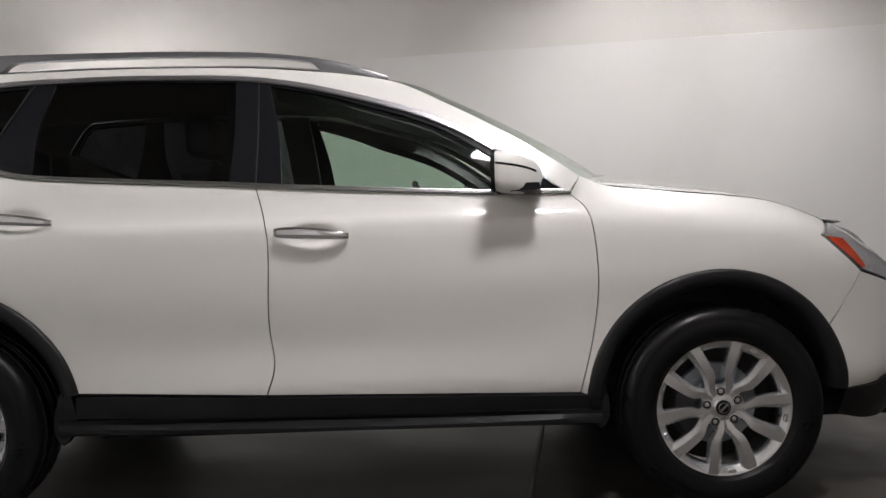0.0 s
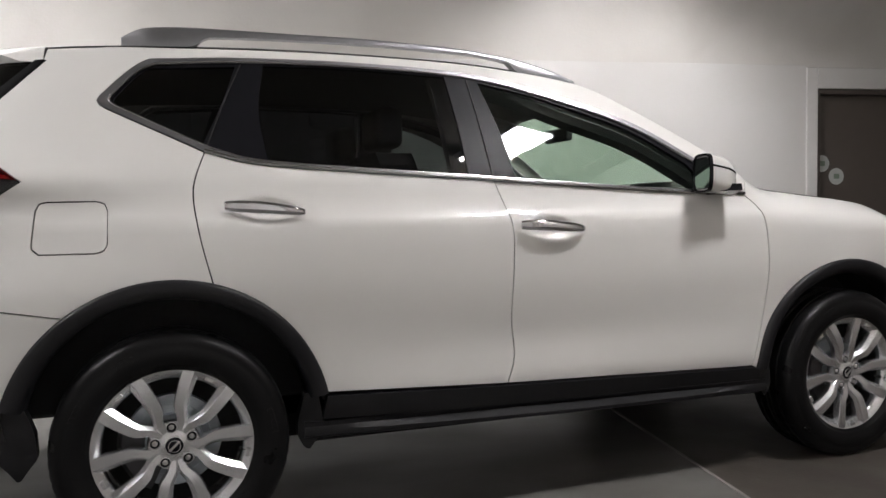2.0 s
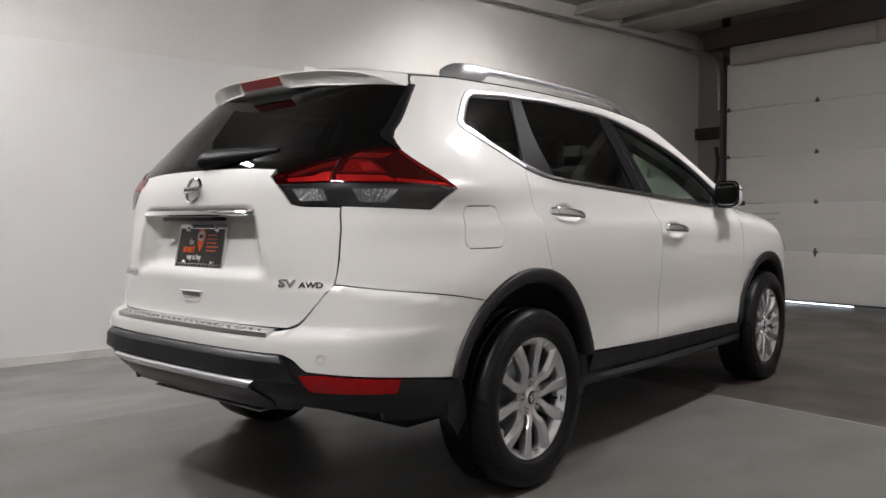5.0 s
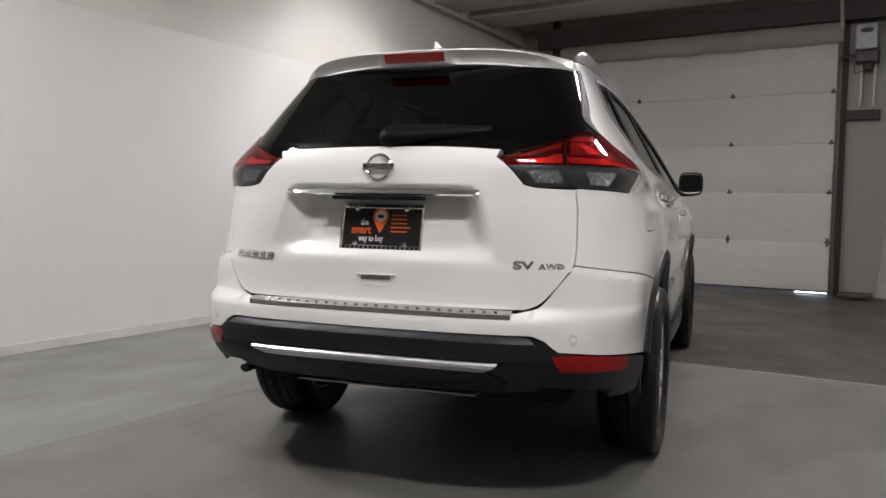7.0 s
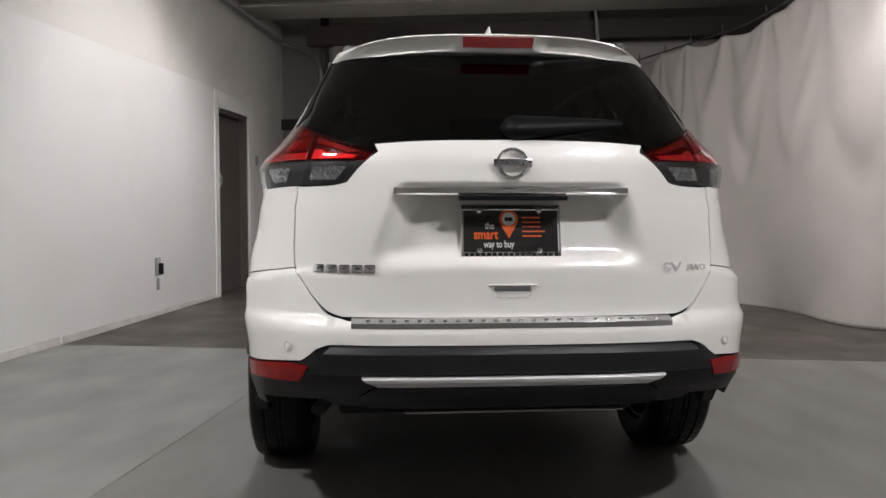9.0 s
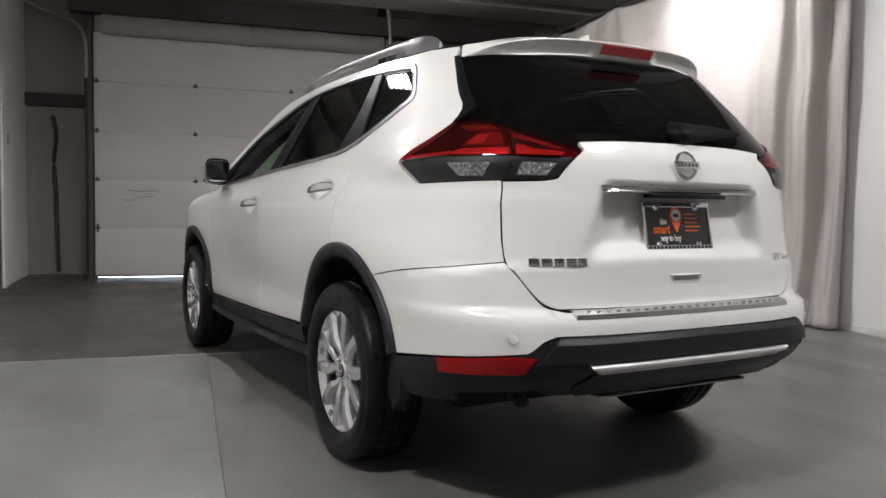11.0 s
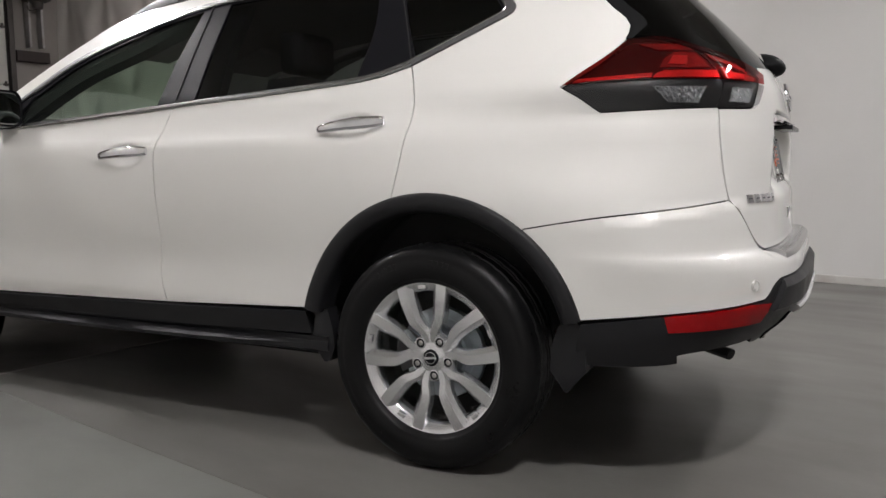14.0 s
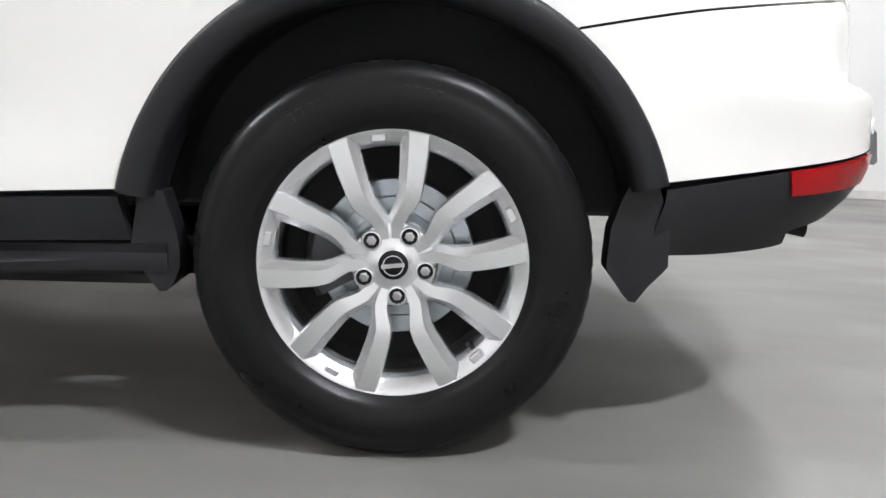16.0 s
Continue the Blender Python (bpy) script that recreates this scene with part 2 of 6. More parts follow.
def join_bm(a, b):
    """Adds b's geometry to a."""
    made = {v: a.verts.new(v.co) for v in b.verts}
    for f in b.faces:
        a.faces.new([made[v] for v in f.verts])
    b.free()
    return a


def rings_bm(rings, closed_ring=True, caps=True, closed_path=False):
    """A skin over rings of points, one after another."""
    b = bmesh.new()
    rows = [[b.verts.new(p) for p in ring] for ring in rings]
    pairs = list(zip(rows, rows[1:])) + ([(rows[-1], rows[0])] if closed_path else [])
    for r, s in pairs:
        n = len(r)
        for i in range(n if closed_ring else n - 1):
            b.faces.new((r[i], r[(i + 1) % n], s[(i + 1) % n], s[i]))
    if caps and closed_ring and not closed_path:
        b.faces.new(rows[0])
        b.faces.new(rows[-1][::-1])
    return b


def lathe_bm(profile, steps=64, axis="y", closed=False):
    """Turns a profile of (radius, along) about the axis."""
    rings = []
    for i in range(steps):
        a = 2 * math.pi * i / steps
        rings.append([(r * math.cos(a), d, r * math.sin(a)) if axis == "y" else (r * math.cos(a), r * math.sin(a), d) for r, d in profile])
    return rings_bm(rings, closed_ring=closed, caps=False, closed_path=True)


def tube_bm(points, radius, sides=8, flat=1.0):
    """A rod along points; radius may be a list; flat squeezes it upright."""
    pts = [Vector(p) for p in points]
    rad = radius if isinstance(radius, (list, tuple)) else [radius] * len(pts)
    rings = []
    for i, p in enumerate(pts):
        d = (pts[min(i + 1, len(pts) - 1)] - pts[max(i - 1, 0)]).normalized()
        u = d.cross(Vector((0, 0, 1)))
        u = u.normalized() if u.length > 1e-4 else Vector((1, 0, 0))
        v = u.cross(d)
        rings.append([p + u * math.cos(2 * math.pi * k / sides) * rad[i] + v * math.sin(2 * math.pi * k / sides) * rad[i] * flat for k in range(sides)])
    return rings_bm(rings)


def smooth_line(pts, step=0.03):
    """A Catmull-Rom line through points, in steps of about that length."""
    pts = [np.array(p, float) for p in pts]
    if len(pts) == 2:
        n = max(1, int(np.linalg.norm(pts[1] - pts[0]) / step))
        return [pts[0] + (pts[1] - pts[0]) * k / n for k in range(n + 1)]
    out = []
    ends = [2 * pts[0] - pts[1]] + pts + [2 * pts[-1] - pts[-2]]
    for a, b, c, d in zip(ends, ends[1:], ends[2:], ends[3:]):
        n = max(1, int(np.linalg.norm(c - b) / step))
        for k in range(n):
            s = k / n
            out.append(0.5 * (2 * b + (c - a) * s + (2 * a - 5 * b + 4 * c - d) * s * s + (3 * b - a - 3 * c + d) * s ** 3))
    return out + [pts[-1]]


# ---------------------------------------------------------------- car body surface
def curve(*pts):
    """A smooth function through (at, value) pairs, with no overshoot."""
    px, py = np.array(pts, float).T
    h, d = np.diff(px), np.diff(py) / np.diff(px)
    m = np.zeros_like(py)
    same = d[:-1] * d[1:] > 0
    w1, w2 = 2 * h[1:] + h[:-1], h[1:] + 2 * h[:-1]
    safe = np.where(same, d[:-1] * d[1:], 1)
    m[1:-1] = np.where(same, (w1 + w2) * safe / (w1 * d[1:] + w2 * d[:-1] + 1e-12 * (d[1:] + d[:-1] == 0)), 0)
    m[0], m[-1] = d[0], d[-1]

    def value(at):
        at = np.clip(np.asarray(at, float), px[0], px[-1])
        i = np.clip(np.searchsorted(px, at) - 1, 0, len(px) - 2)
        s = (at - px[i]) / h[i]
        return ((1 + 2 * s) * (1 - s) ** 2 * py[i] + s * (1 - s) ** 2 * h[i] * m[i]
                + s * s * (3 - 2 * s) * py[i + 1] + s * s * (s - 1) * h[i] * m[i + 1])
    return value


def ramp(a, b, v):
    s = np.clip((np.asarray(v, float) - a) / (b - a), 0, 1)
    return s * s * (3 - 2 * s)


REAR_FROM, FRONT_FROM = -0.15, 2.75
POWER = curve((0.55, 4.0), (0.90, 3.4), (1.62, 3.6))   # how square the plan's rear corners are, by height
HALF = curve((0.20, 0.80), (0.40, 0.856), (0.47, 0.868), (0.56, 0.868), (0.70, 0.872), (0.85, 0.880), (0.95, 0.880),
             (1.00, 0.8770), (1.03, 0.8705), (1.06, 0.8525), (1.10, 0.8345), (1.165, 0.8139), (1.24, 0.7734), (1.40, 0.687), (1.55, 0.606), (1.62, 0.5682), (1.68, 0.5358))
REAR = curve((0.22, -0.80), (0.36, -0.875), (0.43, -0.925), (0.485, -0.980), (0.55, -1.003), (0.64, -1.00), (0.672, -0.99), (0.688, -0.945),
             (0.78, -0.940), (0.95, -0.938), (1.08, -0.928), (1.16, -0.916), (1.22, -0.893), (1.35, -0.785), (1.53, -0.600), (1.62, -0.50))
NOSE = curve((0.20, 3.46), (0.35, 3.58), (0.50, 3.62), (0.68, 3.60), (0.80, 3.56), (0.92, 3.45), (1.00, 3.36), (1.20, 3.20))
HOODLINE = curve((2.10, 1.165), (2.34, 1.140), (2.60, 1.112), (2.90, 1.074), (3.12, 0.995), (3.30, 0.905), (3.60, 0.74))
HANDLES = ((0.295, 1.066), (1.300, 0.992))


def half_width(x, z):
    """Half the body's width at a length and a height."""
    x, z = np.asarray(x, float), np.asarray(z, float)
    y = HALF(z) * (1 - 0.022 * ramp(0.5, -0.6, x) * ramp(0.75, 1.0, z))
    y = y + 0.012 * np.exp(-((x - 0.0) / 0.42) ** 2 - ((z - 0.86) / 0.16) ** 2) + 0.010 * np.exp(-((x - 2.72) / 0.40) ** 2 - ((z - 0.84) / 0.14) ** 2)
    y = y - 0.010 * np.exp(-((x - 1.25) / 0.75) ** 2 - ((z - 0.60) / 0.10) ** 2)
    # rear wing: fuller at the lamps, waisted below them, and the bumper's shoulder under its seam
    back = ramp(0.10, -0.50, x)
    y = y + back * (0.040 * np.exp(-((z - 1.165) / 0.075) ** 2) - 0.020 * np.exp(-((z - 0.99) / 0.10) ** 2))
    seam = 0.758 + 0.15 * np.clip(-0.303 - x, 0, 0.55)
    y = y + 0.027 * ramp(-0.42, -0.72, x) * ramp(seam + 0.003, seam - 0.026, z) * ramp(0.53, 0.70, z)
    over = np.clip((z - (HOODLINE(x) - 0.15)) / 0.15, 0, 1.15)
    y = y - ramp(2.15, 2.45, x) * 0.125 * over ** 2.6
    for hx, hz in HANDLES:
        y = y - 0.022 * np.exp(-(((x - hx) / 0.078) ** 2 + ((z - hz) / 0.036) ** 2) ** 2)
    return y


_turns = np.linspace(0, math.pi / 2, 1600)
_s, _c = np.sin(_turns) ** 0.5, np.cos(_turns) ** 0.5


def _lengths(span, width):
    return np.r_[0, np.cumsum(np.hypot(np.diff(_s) * span, np.diff(_c) * width))]


_rear_len, _nose_len = _lengths(0.80, 0.86), _lengths(0.82, 0.84)
MIDDLE = _rear_len[-1]                      # the car's centre line at the back
STRAIGHT = FRONT_FROM - REAR_FROM
NOSE_MIDDLE = -STRAIGHT - _nose_len[-1]     # and at the front


def shell(p, z, out=0.0):
    """The body's outer skin: p metres along its outline (0 at the rear wheel, up towards the back), z its height, pushed out by out."""
    def skin(p, z):
        side = np.where((p > MIDDLE) | (p < NOSE_MIDDLE), -1.0, 1.0)
        p = np.where(p > MIDDLE, 2 * MIDDLE - p, np.where(p < NOSE_MIDDLE, 2 * NOSE_MIDDLE - p, p))
        turn, power = np.interp(p, _rear_len, _turns), POWER(z)
        rs, rc = np.sin(turn) ** (2 / power), np.cos(turn) ** (2 / power)
        turn = np.interp(-STRAIGHT - p, _nose_len, _turns)
        ns, nc = np.sin(turn) ** 0.62, np.cos(turn) ** 0.62
        x = np.where(p > 0, REAR_FROM + (REAR(z) - REAR_FROM) * rs, np.where(p > -STRAIGHT, REAR_FROM - p, FRONT_FROM + (NOSE(z) - FRONT_FROM) * ns))
        y = half_width(x, z) * np.where(p > 0, rc, np.where(p > -STRAIGHT, 1, nc))
        # the hollow for the number plate
        deep = ramp(0.832, 0.905, z) * ramp(1.092, 1.078, z) * ramp(0.435 - 0.38 * (z - 0.9), 0.325 - 0.38 * (z - 0.9), y) * (p > 0)
        x = x + deep * (0.040 + 0.20 * (z - 0.877))
        return np.stack([x, side * y, z + 0 * x], -1)
    p, z = np.asarray(p, float), np.asarray(z, float)
    e = 0.006
    a, b = skin(p + e, z) - skin(p - e, z), skin(p, z + e) - skin(p, z - e)
    n = np.cross(a, b)
    n /= np.linalg.norm(n, axis=-1, keepdims=True) + 1e-12
    return skin(p, z) + n * np.asarray(out)[..., None], n


def at_x(x, z):
    """p of the skin's left side at a length."""
    if x > FRONT_FROM:
        return -STRAIGHT - float(np.interp(np.arcsin(np.clip((x - FRONT_FROM) / float(NOSE(z) - FRONT_FROM), 0, 1) ** (1 / 0.62)), _turns, _nose_len))
    if x >= REAR_FROM:
        return REAR_FROM - x
    return float(np.interp(np.arcsin(np.clip((x - REAR_FROM) / float(REAR(z) - REAR_FROM), 0, 1) ** (POWER(z) / 2)), _turns, _rear_len))


def at_y(y, z):
    """p of the skin's back at a breadth."""
    zs, ps = np.full(400, float(z)), np.linspace(0.2, MIDDLE, 400)
    p = float(np.interp(-abs(y), -shell(ps, zs)[0][:, 1], ps))
    return p if y >= 0 else 2 * MIDDLE - p


# ---------------------------------------------------------------- body panels cut out of the skin
from mathutils.geometry import delaunay_2d_cdt


def L(x, z):
    return (at_x(x, z), z)


def bent(*points):
    """A smooth stroke through (length, height) points of the body's side."""
    return [L(float(q[0]), float(q[1])) for q in smooth_line(list(points), 0.008)]


def B(y, z):
    return (at_y(y, z), z)


def outline(*strokes, step=0.022):
    """One closed outline from strokes that follow on each other, each a smooth line; corners only where strokes meet."""
    pts = []
    for s in strokes:
        for q in smooth_line(s, step):
            if not pts or np.linalg.norm(q - pts[-1]) > 0.002:
                pts.append(q)
    if np.linalg.norm(pts[0] - pts[-1]) < 0.002:
        pts.pop()
    return np.array(pts)


def both_halves(half):
    """An outline that runs from the centre line round to it again, closed by its mirror image."""
    other = half[::-1].copy()
    other[:, 0] = 2 * MIDDLE - other[:, 0]
    pts = np.vstack([half, other])
    keep = [i for i in range(len(pts)) if np.linalg.norm(pts[i] - pts[i - 1]) > 0.002]
    return pts[keep]


def shrink(poly, d):
    """The outline moved inwards by d."""
    prev, nxt = np.roll(poly, 1, 0), np.roll(poly, -1, 0)
    e1, e2 = poly - prev, nxt - poly
    n1 = np.stack([-e1[:, 1], e1[:, 0]], 1) / (np.linalg.norm(e1, axis=1)[:, None] + 1e-9)
    n2 = np.stack([-e2[:, 1], e2[:, 0]], 1) / (np.linalg.norm(e2, axis=1)[:, None] + 1e-9)
    m = n1 + n2
    m /= np.maximum((m * m).sum(1, keepdims=True), 0.5) / 2
    area = (poly[:, 0] * nxt[:, 1] - nxt[:, 0] * poly[:, 1]).sum()
    return poly + m * d * (1 if area > 0 else -1)


def inside(pts, poly):
    x, y = pts[:, 0][:, None], pts[:, 1][:, None]
    ax, ay = poly[:, 0][None], poly[:, 1][None]
    bx, by = np.roll(poly[:, 0], -1)[None], np.roll(poly[:, 1], -1)[None]
    cross = ((ay > y) != (by > y)) & (x < (bx - ax) * (y - ay) / (by - ay + 1e-15) + ax)
    return cross.sum(1) % 2 == 1


def panel(name, poly, mat, parent, label="", gap=0.0022, grid=0.035, out=0.0, deep=0.014, holes=(), sides=(1,), fine=()):
    """A sheet of the skin within an outline, with its edges turned in by deep. sides: 1 left, -1 right (mirrored).
    fine: (p, z, radius) of places that want a closer mesh."""
    poly = shrink(poly, gap) if gap else poly
    loops = [poly, *[shrink(h, -gap) if gap else h for h in holes]]
    lo, hi = poly.min(0), poly.max(0)
    gp, gz = np.meshgrid(np.arange(lo[0], hi[0], grid), np.arange(lo[1], hi[1], grid))
    gp[::2] += grid / 2
    pts = np.stack([gp.ravel(), gz.ravel()], 1)
    for fp, fz, fr in fine:
        pts = pts[np.hypot(pts[:, 0] - fp, pts[:, 1] - fz) > fr]
        a, b = np.meshgrid(np.arange(fp - fr, fp + fr, 0.009), np.arange(fz - fr, fz + fr, 0.009))
        a[::2] += 0.0045
        extra = np.stack([a.ravel(), b.ravel()], 1)
        pts = np.vstack([pts, extra[np.hypot(extra[:, 0] - fp, extra[:, 1] - fz) < fr]])
    ok = inside(pts, poly)
    for h in loops[1:]:
        ok &= ~inside(pts, h)
    edge = np.vstack(loops)
    pts = pts[ok]
    if len(pts):
        near = np.min(np.hypot(pts[:, 0][:, None] - edge[None, :, 0], pts[:, 1][:, None] - edge[None, :, 1]), 1)
        pts = pts[near > (0.006 if fine else 0.4 * grid)]
    edges, at = [], 0
    for l in loops:
        edges += [(at + i, at + (i + 1) % len(l)) for i in range(len(l))]
        at += len(l)
    verts, _, faces, *_ = delaunay_2d_cdt([Vector(q) for q in np.vstack([edge, pts])], edges, [], 0, 1e-6)
    q = np.array([(v.x, v.y) for v in verts])
    f = np.array([t for t in faces if len(t) == 3])
    mid = q[f].mean(1)
    ok = inside(mid, loops[0])
    for h in loops[1:]:
        ok &= ~inside(mid, h)
    f = f[ok]
    co, no = shell(q[:, 0], q[:, 1], out)
    turned = (np.cross(co[f[:, 1]] - co[f[:, 0]], co[f[:, 2]] - co[f[:, 0]]) * no[f[:, 0]]).sum(1) < 0
    f[turned] = f[turned][:, ::-1]
    back, _ = shell(q[:, 0], q[:, 1], out - deep)
    count = {}
    for t in f:
        for i in range(3):
            k = (int(t[i]), int(t[(i + 1) % 3]))
            count[k] = 1
    rim = [(a, b) for a, b in count if (b, a) not in count]
    made = []
    for side in sides:
        m = np.array([1, side, 1])
        verts3, polys, normals = [tuple(v) for v in co * m], [], []
        for t in f:
            t = t if side == 1 else t[::-1]
            polys.append([int(i) for i in t])
            normals += [tuple(no[i] * m) for i in t]
        for a, b in rim:
            quad = [co[a], back[a], back[b], co[b]]
            if side == -1:
                quad = quad[::-1]
            quad = [v * m for v in quad]
            n = np.cross(quad[1] - quad[0], quad[2] - quad[0])
            n = n / (np.linalg.norm(n) + 1e-12)
            polys.append(list(range(len(verts3), len(verts3) + 4)))
            verts3 += [tuple(v) for v in quad]
            normals += [tuple(n)] * 4
        me = bpy.data.meshes.new(name)
        me.from_pydata(verts3, [], polys)
        me.materials.append(mat)
        me.shade_smooth()
        me.normals_split_custom_set(normals)
        ob = new(name, me)
        if parent is not None:
            ob.parent = parent
        if label:
            tagged(ob, label)
        made.append(ob)
    return made if len(made) > 1 else made[0]


def arc(cx, cz, r, a0, a1, n=26):
    """Points of a wheel arch's edge, in degrees from the front, over the top."""
    return [L(cx + r * math.cos(radians(a0 + (a1 - a0) * k / n)), cz + r * math.sin(radians(a0 + (a1 - a0) * k / n))) for k in range(n + 1)]


def flatten_pane(me, side):
    """Door panes are flat sheets: their foot follows the slope of the part above it."""
    for v in me.vertices:
        if v.co.z < 1.28:
            v.co.y = side * (float(HALF(1.28)) - 0.007 / 0.88 + 0.54 * (1.28 - v.co.z))
    flat = Vector((0, side * 0.8799, 0.4752))
    me.normals_split_custom_set([flat] * len(me.loops))


# ---------------------------------------------------------------- the car
car = tagged(new("car"), "pearl white compact SUV with black wheel-arch cladding and roof rails", "car")
BOTH = (1, -1)
RC, RR = (0.0, 0.370), 0.487                # rear wheel arch
FC, FR = (2.690, 0.375), 0.458              # front wheel arch


def on_arch(c, r, a):
    return L(c[0] + r * math.cos(radians(a)), c[1] + r * math.sin(radians(a)))


BELT = [(2.19, 1.108), (1.85, 1.117), (1.18, 1.156), (0.99, 1.169), (0.685, 1.186), (0.29, 1.214), (0.118, 1.254)]
belt = [L(*q) for q in BELT]
gap_rear = [L(0.118, 1.254), L(0.089, 1.18), L(0.077, 1.11), L(0.092, 0.985), on_arch(RC, RR, 75)]
gap_mid = [L(1.10, 1.162), L(1.138, 1.03), L(1.147, 0.93), L(1.139, 0.692), L(1.151, 0.545), L(1.122, 0.444)]
gap_front = [L(2.19, 1.108), L(2.248, 1.035), L(2.272, 0.82), L(2.254, 0.62), L(2.205, 0.418)]
window_top = [(-0.040, 1.572), (0.262, 1.591), (0.650, 1.596), (1.077, 1.577), (1.426, 1.506), (1.75, 1.399), (1.99, 1.258), (2.17, 1.120)]
roof_edge = curve((-0.50, 1.580), (-0.35, 1.596), (0.0, 1.620), (0.5, 1.632), (1.0, 1.624), (1.3, 1.600), (1.57, 1.556), (1.75, 1.473), (1.99, 1.337), (2.235, 1.174))
seam_tail = [B(0.664, 1.094), B(0.670, 1.0), B(0.672, 0.92), B(0.668, 0.838)]
LAMP_SEAM = [B(0.663, 1.094), B(0.645, 1.130), B(0.632, 1.168), B(0.620, 1.215), B(0.612, 1.268)]

# the sheet behind the joints
inner = outline([B(0.0, 0.42), L(-0.46, 0.45)], arc(*RC, 0.47, 170, 8), [L(0.48, 0.43), L(2.20, 0.40)], arc(*FC, 0.445, 176, 4),
                [L(3.17, 0.42), L(3.30, 0.42)], [L(3.30, 0.42), L(3.22, 0.86)], [L(3.22, 0.86), L(2.9, 1.0), L(2.26, 1.09)],
                [L(2.26, 1.09), L(1.85, 1.095), L(1.18, 1.135), L(0.685, 1.165), L(0.29, 1.19), L(0.05, 1.24)],
                [L(0.05, 1.24), L(-0.35, 1.20), B(0.6, 1.19), B(0.0, 1.205)])
panel("body_shell", both_halves(inner), DARK, car, "black inner shell seen in the panel gaps", gap=0, out=-0.030, deep=0.01, grid=0.03)

handle_fine = [(at_x(x, z), z, 0.135) for x, z in HANDLES]


def bar_handle(side, x0, x1, z0, z1, parent):
    """A chrome pull handle that bows out over its cup."""
    rings = []
    for k in range(19):
        s = k / 18
        x, z = x0 + (x1 - x0) * s, z0 + (z1 - z0) * s + 0.004 * math.sin(math.pi * s)
        y = float(HALF(z)) + 0.010 + 0.022 * math.sin(math.pi * s) ** 0.42
        fat = max(0.12, math.sin(math.pi * min(1, 0.04 + 0.92 * s)) ** 0.20)
        h = 0.0200 * fat * (1.10 - 0.28 * s)
        rings.append([(x, side * (y + 0.009 * fat * math.cos(a)), z + h * math.sin(a)) for a in [2 * math.pi * j / 12 for j in range(12)]])
    part("handle", rings_bm(rings), CHROME, parent, "chrome pull handle")


